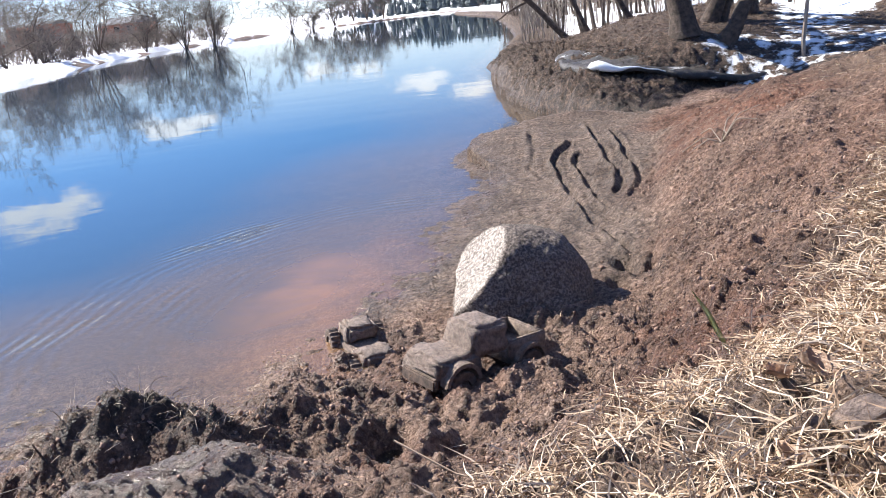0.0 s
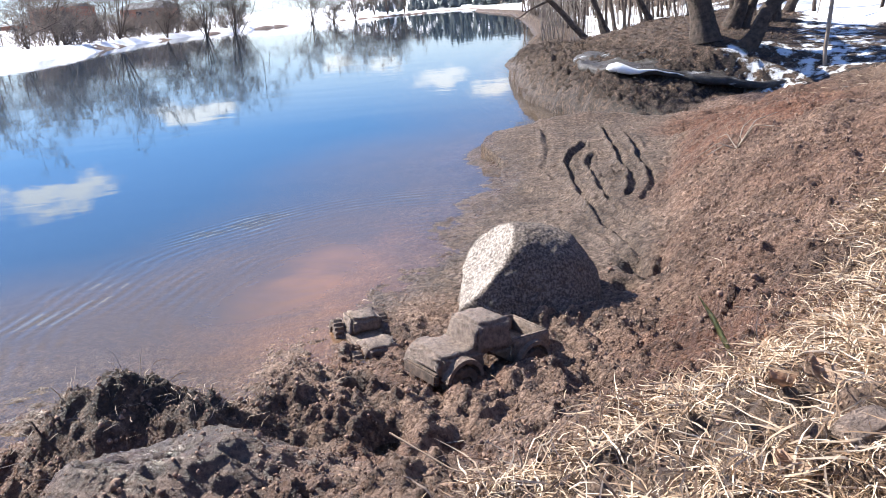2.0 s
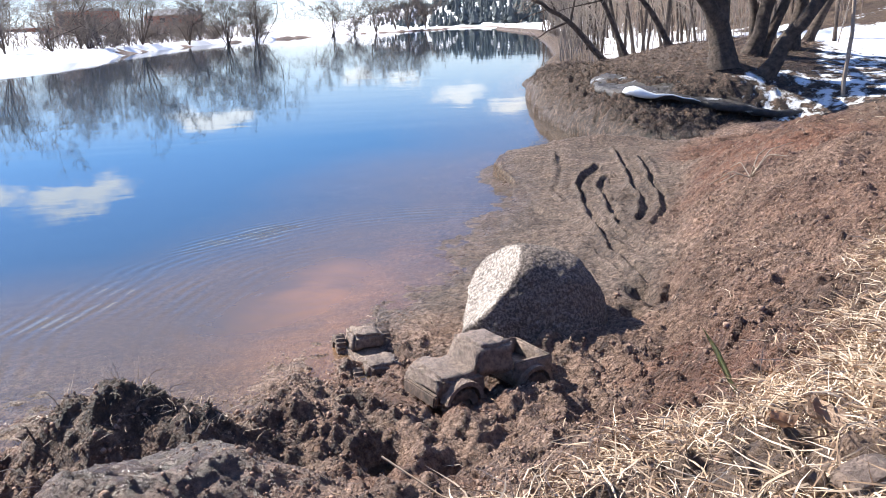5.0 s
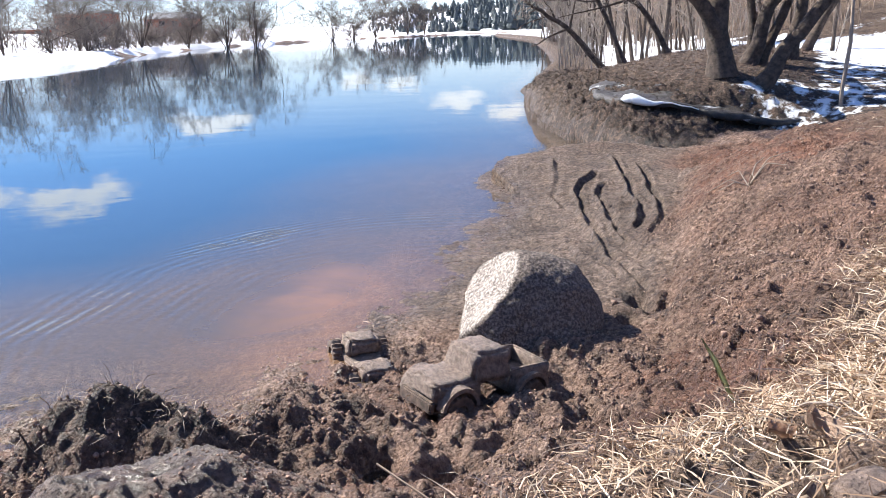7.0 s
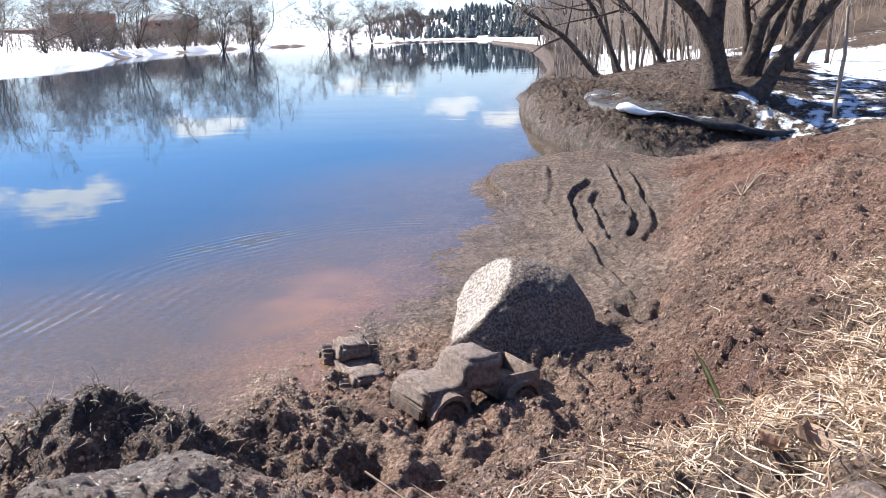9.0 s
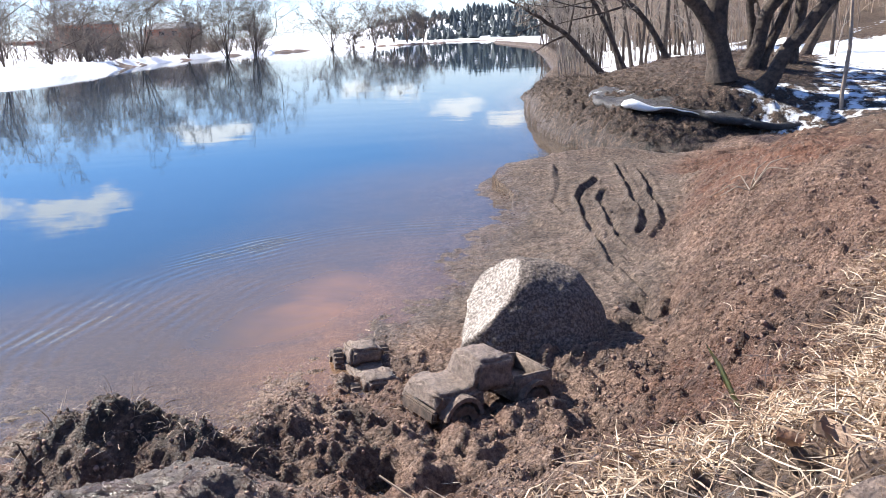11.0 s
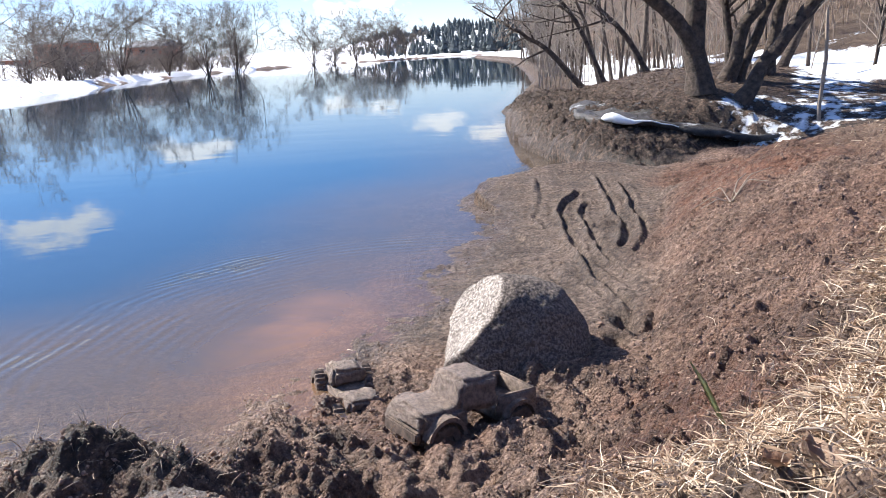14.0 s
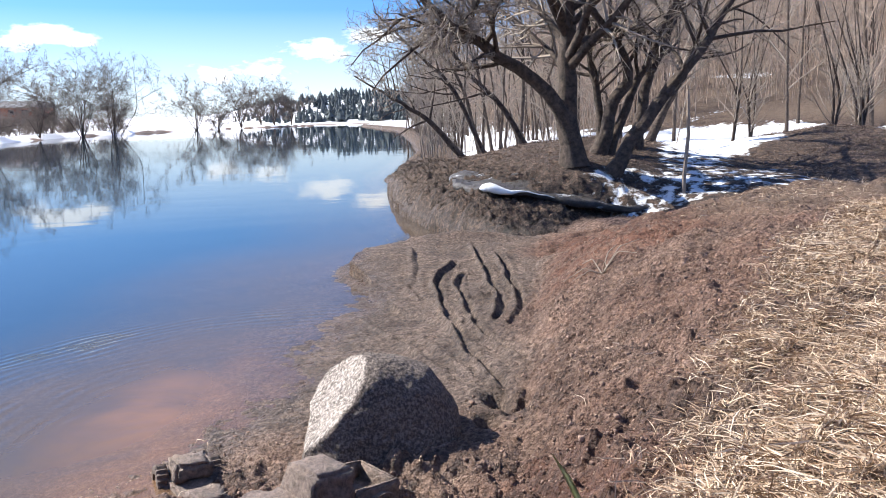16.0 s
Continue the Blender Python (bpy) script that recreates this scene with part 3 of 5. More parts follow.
    z = z + worked * (0.13 * np.abs(fbm(x, y, 2.6, 2, 10)) + 0.18 * lump - 0.05 + 0.07 * fbm(x, y, 11, 3, 12, 0.5) + 0.05 * np.abs(fbm(x, y, 24, 3, 13, 0.6)))
    z = z + sl * (0.10 * fbm(x, y, 1.8, 3, 20) + 0.12 * fbm(x, y, 4.5, 5, 21, 0.62) + 0.06 * np.abs(fbm(x, y, 9, 3, 22, 0.5)) + 0.03 * np.abs(fbm(x, y, 30, 2, 23)))
    # dark torn sods at the water and the smooth wet slab behind them
    sod = mound(x, y, -0.80, 2.86, 0.26, 0.15, 0.15) + 0.75 * mound(x, y, -0.52, 2.78, 0.13, 0.15)
    z = z + sod * (0.24 + 0.14 * fbm(x, y, 6, 5, 31, 0.6) + 0.06 * fbm(x, y, 26, 3, 32)) * step(-0.15, 0.05, d)
    slab = mound(x, y, -0.50, 2.38, 0.30, 0.20, 0.3)
    lay = np.clip(slab * 1.45 - 0.05 + 0.35 * fbm(x, y, 5, 4, 37, 0.6) * step(0.03, 0.4, slab), 0, 1)
    z = z * (1 - 0.9 * lay) + 0.9 * lay * (0.335 + 0.30 * (2.42 - y) + 0.1 * (x + 0.5) + 0.05 * fbm(x, y, 3, 3, 34) + 0.035 * fbm(x, y, 12, 4, 35, 0.65) - 0.02 * np.exp(-((y - 2.36 - 0.5 * (x + 0.5)) / 0.012) ** 2))
    # holes and dents
    z = z - 0.11 * mound(x, y, 1.50, 3.85, 0.035, 0.09, 0.3) - 0.07 * mound(x, y, 0.98, 3.98, 0.06, 0.06) - 0.10 * mound(x, y, 0.93, 4.12, 0.05, 0.08)
    z = z - 0.15 * mound(x, y, -0.07, 2.84, 0.06, 0.07) - 0.10 * mound(x, y, 0.10, 2.76, 0.06, 0.05) - 0.08 * mound(x, y, -0.17, 3.13, 0.04, 0.05) + 0.07 * mound(x, y, -0.38, 3.1, 0.12, 0.16) - 0.10 * mound(x, y, 0.84, 3.89, 0.04, 0.05) - 0.08 * mound(x, y, 1.03, 4.05, 0.04, 0.05)
    z = z + 0.05 * mound(x, y, 0.8, 7.3, 0.3, 0.4) + 0.05 * mound(x, y, 0.55, 3.6, 0.22, 0.10)
    z = z - 0.09 * mound(x, y, 0.02, 2.58, 0.07, 0.10) - 0.10 * mound(x, y, 0.42, 2.66, 0.10, 0.05) - 0.07 * mound(x, y, 0.20, 2.80, 0.12, 0.05, 0.5)
    flat = close * step(-0.3, 0.0, d) * (1 - step(-0.15, 0.25, x - foot + 0.7 * fbm(x, y, 1.5, 4, 24))) * step(3.7, 4.3, y + 0.4 * fbm(x, y, 3, 3, 2))
    z = z + flat * (ruts(x, y) + 0.045 * fbm(x, y, 4, 6, 41, 0.66) + 0.03 * np.abs(fbm(x, y, 13, 3, 40, 0.6))) + 0.022 * close * fbm(x, y, 15, 5, 42, 0.7) + (0.030 - 0.018 * flat) * close * np.abs(fbm(x, y, 42, 2, 43))
    # island edge: rough earth
    rim = step(0.0, 0.15, d) * (1 - step(0.9, 1.6, d)) * step(8.0, 8.3, y) * (1 - step(20, 30, y))
    z = z + rim * (0.16 * fbm(x, y, 2.6, 5, 51, 0.65) + 0.26 * np.abs(fbm(x, y, 4.5, 4, 52, 0.6)) - 0.05 + 0.09 * fbm(x, y, 14, 3, 50, 0.6))
    z = z + step(8.5, 10, y) * step(0.4, 1.2, d) * 0.10 * fbm(x, y, 1.7, 5, 61, 0.55) * (1 - left)
    # surfaces
    n1 = fbm(x, y, 1.1, 4, 71)
    m["flat"] = np.clip(flat + 0.9 * step(0.05, -0.2, d) * step(-9, -6, x) * (1 - step(10, 14, y)), 0, 1)
    m["wet"] = np.clip(0.30 * flat + 0.55 * slab + 0.45 * worked + 0.6 * step(0.25, 0.0, d), 0, 1)
    m["red"] = np.clip(close * (mound(x, y, 2.2, 6.4, 0.7, 0.9, -0.4) * 1.5 + 0.40 * sl * step(-0.04, 0.15, fbm(x, y, 1.6, 3, 81))
                       + 0.8 * worked * step(-0.08, 0.15, fbm(x, y, 3.1, 3, 82))), 0, 1)
    peat = step(-0.25, 0.0, d) * step(7.9, 8.3, y) * (1 - step(40, 80, r) * step(2, 5, d)) * (1 - left) + left * step(0.5, 0.1, d) * step(0.05, 0.2, fbm(x, y, 0.12, 3, 17)) + sod * 1.3
    m["peat"] = np.clip(peat, 0, 1) * (1 - np.clip(lay * 1.2, 0, 1))
    edge = x * 0.72 - y * 0.69 - (-1.46 + 0.40 * n1)
    grass = step(0.0, 0.30, edge) * close * step(0.3, 0.5, z)
    top = close * step(0.42, 0.62, z) * step(5.2, 5.9, y) * 0.8
    hill = step(0.5, 3, rise) * 0.9
    m["straw"] = np.clip(np.maximum(np.maximum(0.65 * grass, top), hill) + 0.25 * step(9.5, 11, y) * (1 - step(20, 30, y)) * (1 - left), 0, 1)
    line = np.interp(y, [8.4, 9.0, 10.0, 13.0, 16.0], [3.3, 4.0, 4.7, 6.2, 7.2])
    gully = step(0.95, 0.25, np.abs(x - line + 0.6 * n1)) * step(8.2, 8.6, y) * (1 - step(17, 20, y)) * (0.50 + 0.14 * step(9.5, 12, y))
    gully = np.maximum(gully, 0.475 * step(2.6, 3.2, x) * step(8.3, 8.6, y) * (1 - step(9.3, 9.9, y)) * (1 - step(5, 7, x)))
    field = step(13.0, 14.5, y - 0.05 * x + 1.8 * n1) * step(0.8, 2.0, d) * (1 - step(-0.5, 2.5, rise - 3.0 * n1)) * 0.9
    patch = 0.55 * step(0.12, 0.3, fbm(x, y, 0.25, 3, 91)) * step(0.5, 2, rise)
    lsnow = left * step(-1.4, -0.7, d - 1.6 * step(0.05, 0.2, fbm(x, y, 0.12, 3, 17))) * (0.95 - 0.5 * step(0.18, 0.3, fbm(x, y, 0.35, 3, 16)))
    rsnow = step(60, 80, y) * (1 - left) * step(0.3, 1, d) * (1 - step(6, 10, d)) * 0.8
    m["snow"] = np.clip(np.maximum(gully, field * (1 - left)) + patch + lsnow + rsnow + 0.65 * mound(x, y, 6.3, 11.4, 0.9, 0.40, 0.6) + 0.75 * mound(x, y, 11.8, 16.6, 2.6, 1.0, 0.2), 0, 1)
    m["d"] = d
    m["slab"] = np.clip(0.85 * lay + 0.9 * fbm(x, y, 7, 4, 36, 0.6) * step(0.1, 0.5, lay), 0, 1)
    m["grass"] = grass
    return z, m


def spread_axis(lo, hi, fine, grow, end_lo, end_hi):
    mid = list(np.arange(lo, hi, fine))
    up, st = [hi], fine
    while up[-1] < end_hi:
        st *= grow
        up.append(up[-1] + st)
    dn, st = [lo], fine
    while dn[-1] > end_lo:
        st *= grow
        dn.append(dn[-1] - st)
    return np.array(dn[:0:-1] + mid + up)


def graded_axis(lo, hi, fine, grade, mid, grow, end_lo, end_hi):
    """Even steps from lo to hi, slowly wider ones to mid, then quickly wider."""
    up = list(np.arange(lo, hi, fine))
    while up[-1] < mid:
        up.append(up[-1] + fine + grade * (up[-1] - hi))
    st = up[-1] - up[-2]
    while up[-1] < end_hi:
        st *= grow
        up.append(up[-1] + st)
    dn, st = [lo], fine
    while dn[-1] > end_lo:
        st *= 1.045
        dn.append(dn[-1] - st)
    return np.array(dn[:0:-1] + up)


GX = graded_axis(-1.1, 1.9, 0.009, 0.012, 5.0, 1.045, -3500, 3500)
GY = graded_axis(1.8, 4.4, 0.009, 0.0065, 12.0, 1.022, -200, 4000)
gx, gy = np.meshgrid(GX, GY)
gz, gm = ground(gx.ravel(), gy.ravel())
nx, ny = len(GX), len(GY)
gi = np.arange(nx * ny).reshape(ny, nx)
gf = np.stack([gi[:-1, :-1], gi[:-1, 1:], gi[1:, 1:], gi[1:, :-1]], -1).reshape(-1, 4)


def mark(ob, name, values):
    a = ob.data.attributes.new(name, 'FLOAT', 'POINT')
    a.data.foreach_set("value", np.asarray(values, np.float32).ravel())


ground_ob = sheet("ground", np.stack([gx.ravel(), gy.ravel(), gz], 1), gf, M_GROUND)
tagged(ground_ob, "churned brown mud bank with patches of melting snow", "ground", kind="structure")
for key in ("flat", "wet", "red", "peat", "straw", "snow", "slab"):
    mark(ground_ob, key, gm[key])


def height(x, y):
    return float(ground(np.array([x]), np.array([y]))[0][0])


# ---- river surface ----
WX = spread_axis(-3.0, 3.0, 0.06, 1.10, -60, 60)
WY = spread_axis(2.5, 9.5, 0.07, 1.06, -70, 280)
wx, wy = np.meshgrid(WX, WY)
wi = np.arange(wx.size).reshape(wx.shape)
wf = np.stack([wi[:-1, :-1], wi[:-1, 1:], wi[1:, 1:], wi[1:, :-1]], -1).reshape(-1, 4)
wd = river_distance(wx.ravel(), wy.ravel())
keep = wd < 1.2
wf = wf[np.any(keep[wf], axis=1)]
used, wf = np.unique(wf, return_inverse=True)
wf = wf.reshape(-1, 4)
wverts = np.stack([wx.ravel()[used], wy.ravel()[used], np.zeros(len(used))], 1)
water = sheet("river_water", wverts, wf, M_WATER)
tagged(water, "calm blue river water, muddy brown along the bank", "river", kind="structure")
water.visible_shadow = False
depth = np.clip(-wd[used], 0, 6)
px, py = wverts[:, 0], wverts[:, 1]
plume = mound(px, py, -0.42, 4.35, 0.33, 0.75, -0.25) + 0.7 * mound(px, py, -0.35, 3.6, 0.35, 0.35) + 0.35 * mound(px, py, 0.0, 4.6, 0.4, 0.7)
mark(water, "murk", np.clip(0.28 + 0.60 * step(0, 0.7, depth) + 0.2 * step(0.8, 3, depth) + 0.25 * plume, 0, 1))
mark(water, "silt", np.clip(mound(px, py, -0.25, 4.1, 0.9, 0.9) * 1.2 + 1.0 * step(2.2, 0.4, depth) * step(14, 8, py) + 0.5 * mound(px, py, -1.2, 3.8, 1.4, 0.9), 0, 1))
mark(water, "plume", np.clip(0.9 * plume + 0.5 * fbm(px, py, 2.5, 3, 65) * step(0.05, 0.4, plume), 0, 1))
mark(water, "ripple", np.clip(mound(px, py, -0.5, 4.3, 0.8, 0.8) + 0.8 * mound(px, py, 0.1, 5.4, 0.35, 0.6), 0, 1) * 0.8)
ring = np.hypot(px - 0.15, py - 4.25)
mark(water, "ring", ring)
mark(water, "wake", np.exp(-((ring - 1.78) / 0.20) ** 2) + 0.5 * np.exp(-((ring - 1.25) / 0.3) ** 2) * step(-0.2, -1.2, px) + 0.35 * mound(px, py, 0.05, 5.6, 0.35, 0.6))


# ---- granite boulder half sunk in the mud ----
def boulder():
    bm = bmesh.new()
    bmesh.ops.create_icosphere(bm, subdivisions=6, radius=1.0)
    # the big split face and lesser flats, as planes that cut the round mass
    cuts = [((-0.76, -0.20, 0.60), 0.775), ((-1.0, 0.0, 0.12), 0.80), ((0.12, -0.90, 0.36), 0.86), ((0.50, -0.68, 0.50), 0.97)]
    # 1 on the sunward split face, 0 where the stone colour is shaded down
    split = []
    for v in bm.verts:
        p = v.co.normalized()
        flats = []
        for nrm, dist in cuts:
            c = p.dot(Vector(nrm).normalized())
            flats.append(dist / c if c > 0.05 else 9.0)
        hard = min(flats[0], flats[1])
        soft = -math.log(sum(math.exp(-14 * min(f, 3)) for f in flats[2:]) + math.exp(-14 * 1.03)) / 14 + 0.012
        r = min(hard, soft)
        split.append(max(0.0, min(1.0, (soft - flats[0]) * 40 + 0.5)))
        r += 0.045 * noise.noise(p * 1.9) + 0.026 * noise.noise(p * 5) + 0.012 * noise.noise(p * 14) + 0.006 * noise.noise(p * 33)
        v.co = Vector((p.x * 0.297, p.y * 0.285, p.z * 0.285)) * r
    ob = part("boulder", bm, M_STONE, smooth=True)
    # mask for the painted shade: the sunlit face keeps its full colour
    lit_face = ob.data.attributes.new("split", 'FLOAT', 'POINT')
    lit_face.data.foreach_set("value", split)
    ob.matrix_basis = pose(0.415, 3.84, 0.065, 0, 5, -4)
    return tagged(ob, "rounded grey granite boulder with a split face, sunk in mud", "boulder")


boulder()


# ---- toy trucks caked in mud ----
def box(bm, x0, x1, y0, y1, z0, z1, taper=0.0, bevel=0.006):
    """A bevelled block; taper draws its top in."""
    g = bmesh.ops.create_cube(bm, size=1.0)
    vs = g["verts"]
    for v in vs:
        up = v.co.z > 0
        s = 1 - taper if up else 1.0
        v.co = Vector(((x0 + x1) / 2 + v.co.x * (x1 - x0) * s, (y0 + y1) / 2 + v.co.y * (y1 - y0) * s, z1 if up else z0))
    es = list({e for v in vs for e in v.link_edges})
    bmesh.ops.bevel(bm, geom=es, offset=bevel, segments=2, affect='EDGES')


def roughen(bm, cuts, amount, scale):
    bmesh.ops.subdivide_edges(bm, edges=bm.edges[:], cuts=cuts, use_grid_fill=True)
    for v in bm.verts:
        v.co += Vector(noise.noise_vector(v.co * scale)) * amount


def toy_wheel(parent, x, y, z, r=0.058, w=0.045):
    """A chunky tyre with lugs, and its rim."""
    def ring(bm, radius, inner, half, lug):
        k = 36
        rows = []
        for a in range(k):
            t = 2 * math.pi * a / k
            rr = radius + (lug if a % 2 else 0)
            prof = [(inner, -half), (rr * 0.93, -half), (rr, -half * 0.7), (rr, half * 0.7), (rr * 0.93, half), (inner, half)]
            rows.append([bm.verts.new((math.cos(t) * p, q, math.sin(t) * p)) for p, q in prof])
        for a in range(k):
            b = (a + 1) % k
            for i in range(6):
                j = (i + 1) % 6
                bm.faces.new((rows[a][i], rows[a][j], rows[b][j], rows[b][i]))
    bm = bmesh.new()
    ring(bm, r, r * 0.55, w / 2, 0.006)
    wheel = part("tyre", bm, M_TYRE, parent, "muddy lugged rubber tyre")
    wheel.matrix_basis = pose(x, y, z)
    bm = bmesh.new()
    ring(bm, r * 0.55, r * 0.12, w * 0.33, 0)
    part("rim", bm, M_MUDCOAT, wheel)
    return wheel


def buried_truck():
    """A pickup body, bonnet low towards the water, sunk to its arches."""
    e = empty("toy_pickup_truck", pose(0.215, 3.29, 0.062, 3, 7, 38) @ Matrix.Scale(0.95, 4))
    bm = bmesh.new()
    box(bm, -0.25, -0.06, -0.095, 0.095, 0.015, 0.085, 0.06, 0.012)
    roughen(bm, 5, 0.012, 34)
    part("bonnet", bm, M_MUDCOAT, e, "mud-caked bonnet", True)
    bm = bmesh.new()
    box(bm, -0.10, 0.075, -0.092, 0.092, 0.06, 0.165, 0.17, 0.012)
    roughen(bm, 5, 0.012, 34)
    part("cab", bm, M_MUDCOAT, e, "mud-caked cab", True)
    bm = bmesh.new()
    box(bm, 0.06, 0.235, -0.098, -0.080, 0.02, 0.095, 0, 0.005)
    box(bm, 0.06, 0.235, 0.080, 0.098, 0.02, 0.095, 0, 0.005)
    box(bm, 0.222, 0.24, -0.095, 0.095, 0.02, 0.095, 0, 0.005)
    box(bm, 0.06, 0.235, -0.09, 0.09, 0.005, 0.04, 0, 0.005)
    roughen(bm, 2, 0.005, 24)
    part("cargo_bed", bm, M_MUDCOAT, e, "open cargo bed filled with mud", True)
    for x in (-0.165, 0.150):
        for y in (-0.102, 0.102):
            bm = bmesh.new()
            k, a0 = 10, []
            for i in range(k + 1):
                t = math.pi * (0.04 + 0.92 * i / k)
                a0.append([bm.verts.new((math.cos(t) * q, s, math.sin(t) * q)) for q, s in ((0.064, -0.018), (0.078, -0.018), (0.078, 0.018), (0.064, 0.018))])
            for i in range(k):
                for j in range(4):
                    bm.faces.new((a0[i][j], a0[i][(j + 1) % 4], a0[i + 1][(j + 1) % 4], a0[i + 1][j]))
            o = part("fender", bm, M_MUDCOAT, e)
            o.matrix_basis = pose(x, y, -0.002)
            toy_wheel(e, x, y * 0.93, -0.015)
    bm = bmesh.new()
    box(bm, -0.268, -0.246, -0.085, 0.085, -0.01, 0.03, 0, 0.005)
    part("bumper", bm, M_TYRE, e)
    return tagged(e, "toy pickup truck caked in brown mud, sunk to its wheels", "toy truck")


buried_truck()


def stuck_truck():
    """The second truck: only its roof, bonnet and rear wheel stand out of the wet mud."""
    e = empty("toy_crawler_truck", pose(-0.19, 3.68, -0.035, 4, -9, 112) @ Matrix.Scale(0.86, 4))
    bm = bmesh.new()
    box(bm, -0.22, 0.20, -0.085, 0.085, 0.0, 0.055, 0.05, 0.01)
    roughen(bm, 3, 0.010, 20)
    part("body", bm, M_MUDCOAT, e, "mud-covered truck body", True)
    bm = bmesh.new()
    box(bm, 0.03, 0.15, -0.078, 0.078, 0.05, 0.12, 0.16, 0.012)
    roughen(bm, 3, 0.017, 26)
    part("cab", bm, M_MUDCOAT, e, "mud-covered cab", True)
    bm = bmesh.new()
    box(bm, -0.20, -0.07, -0.08, 0.08, 0.045, 0.105, 0.2, 0.012)
    roughen(bm, 3, 0.018, 26)
    part("load_box", bm, M_MUDCOAT, e, "mud-covered load box", True)
    for x in (-0.15, 0.14):
        for y in (-0.105, 0.105):
            toy_wheel(e, x, y, 0.015)
    return tagged(e, "small toy truck buried in wet mud at the water", "toy truck")


stuck_truck()


# ---- dirty ice shelf on the far side of the inlet ----
def ice_shelf():
    line = [(1.80, 10.6), (1.72, 10.0), (1.74, 9.4), (1.95, 9.0), (2.4, 8.82), (2.8, 8.70), (3.3, 8.68), (3.9, 8.8), (4.5, 9.1), (4.2, 9.55), (3.6, 9.6), (2.9, 9.62), (2.4, 10.1), (2.1, 10.9)]
    bm = bmesh.new()
    p = np.array(line)
    q = np.concatenate([p[i] + (p[(i + 1) % len(p)] - p[i]) * np.linspace(0, 1, 7)[:-1, None] for i in range(len(p))])
    for _ in range(3):
        q = (np.roll(q, 1, 0) + 2 * q + np.roll(q, -1, 0)) / 4
    q = q + np.stack([fbm(q[:, 0], q[:, 1], 4, 3, 5), fbm(q[:, 0], q[:, 1], 4, 3, 6)], 1) * 0.10
    c = q.mean(0)
    rings = []
    for f in (1.0, 0.97, 0.9, 0.75, 0.55, 0.3, 0.08):
        s = c + (q - c) * f
        zt = 0.53 - 0.16 * (s[:, 0] - 1.9).clip(0, 1.6) + 0.40 * (s[:, 0] - 1.9).clip(0, 1) * (s[:, 1] - 8.85).clip(0, 0.7) - 0.06 + 0.20 * fbm(s[:, 0], s[:, 1], 2.5, 5, 77, 0.6) - (0.02 if f == 1.0 else 0)
        rings.append([bm.verts.new((a, b, h)) for (a, b), h in zip(s, zt)])
    low = [bm.verts.new((c[0] + (v.co.x - c[0]) * 0.985, c[1] + (v.co.y - c[1]) * 0.985, v.co.z - 0.05)) for v in rings[0]]
    inn = [bm.verts.new((c[0] + (v.co.x - c[0]) * 0.5, c[1] + (v.co.y - c[1]) * 0.5, v.co.z - 0.09)) for v in rings[0]]
    k = len(q)
    for r0, r1 in zip(rings[:-1], rings[1:]):
        for i in range(k):
            bm.faces.new((r0[i], r0[(i + 1) % k], r1[(i + 1) % k], r1[i]))
    bm.faces.new(rings[-1])
    for r0, r1 in ((low, rings[0]), (inn, low)):
        for i in range(k):
            bm.faces.new((r0[i], r0[(i + 1) % k], r1[(i + 1) % k], r1[i]))
    bmesh.ops.recalc_face_normals(bm, faces=bm.faces[:])
    e = part("ice_shelf", bm, M_ICE, smooth=True)
    lip = np.concatenate([q[16:27], np.zeros((11, 1))], 1)
    lip[:, 2] = 0.445 + 0.20 * fbm(lip[:, 0], lip[:, 1], 2.5, 5, 77, 0.6) - 0.16 * (lip[:, 0] - 1.9).clip(0, 1.6)
    wide = 0.005 + 0.012 * np.abs(fbm(lip[:, 0], lip[:, 1], 5, 3, 21)) + 0.045 * mound(lip[:, 0], lip[:, 1], 1.95, 9.0, 0.22, 0.2)
    wide[[0, -1]] = 0.004
    v, f = tube_arrays(lip[None], wide[None], 8)
    sheet("ice_lip", v, f, M_ICE_EDGE, e)["label"] = "pale melting lip of clean ice"
    return tagged(e, "dirt-darkened melting ice shelf overhanging the bank", "ice")


ice_shelf()


# ---- willow clump on the far side of the inlet ----
def g3(x, y, dz=-0.05):
    return (x, y, height(x, y) + dz)


tree("willow_tree", 1, [
    ([g3(2.99, 9.5), (2.93, 9.5, 1.2), (2.93, 9.55, 1.8), (2.97, 9.6, 2.5), (3.05, 9.7, 4.2), (3.0, 9.8, 6.0)], 0.135, 0.03),
    ([(2.93, 9.5, 1.08), (2.65, 9.45, 1.5), (2.05, 9.3, 1.83), (1.62, 9.2, 2.1), (1.28, 9.1, 2.4), (0.6, 8.9, 3.1)], 0.085, 0.02)],
    (26, 17, 13), 0.38, 0.62, 0.01, "large bare willow with dark rough bark", group="willow clump", start=0.3, floor=0.0021)
tree("willow_tree", 2, [
    ([g3(3.34, 9.3), (3.65, 9.3, 0.97), (4.08, 9.35, 1.53), (4.46, 9.4, 1.9), (4.8, 9.5, 2.4), (5.6, 9.7, 3.8)], 0.085, 0.02)],
    (18, 12, 10), 0.38, 0.62, 0.05, "leaning bare willow trunk with dark bark", group="willow clump", start=0.3)
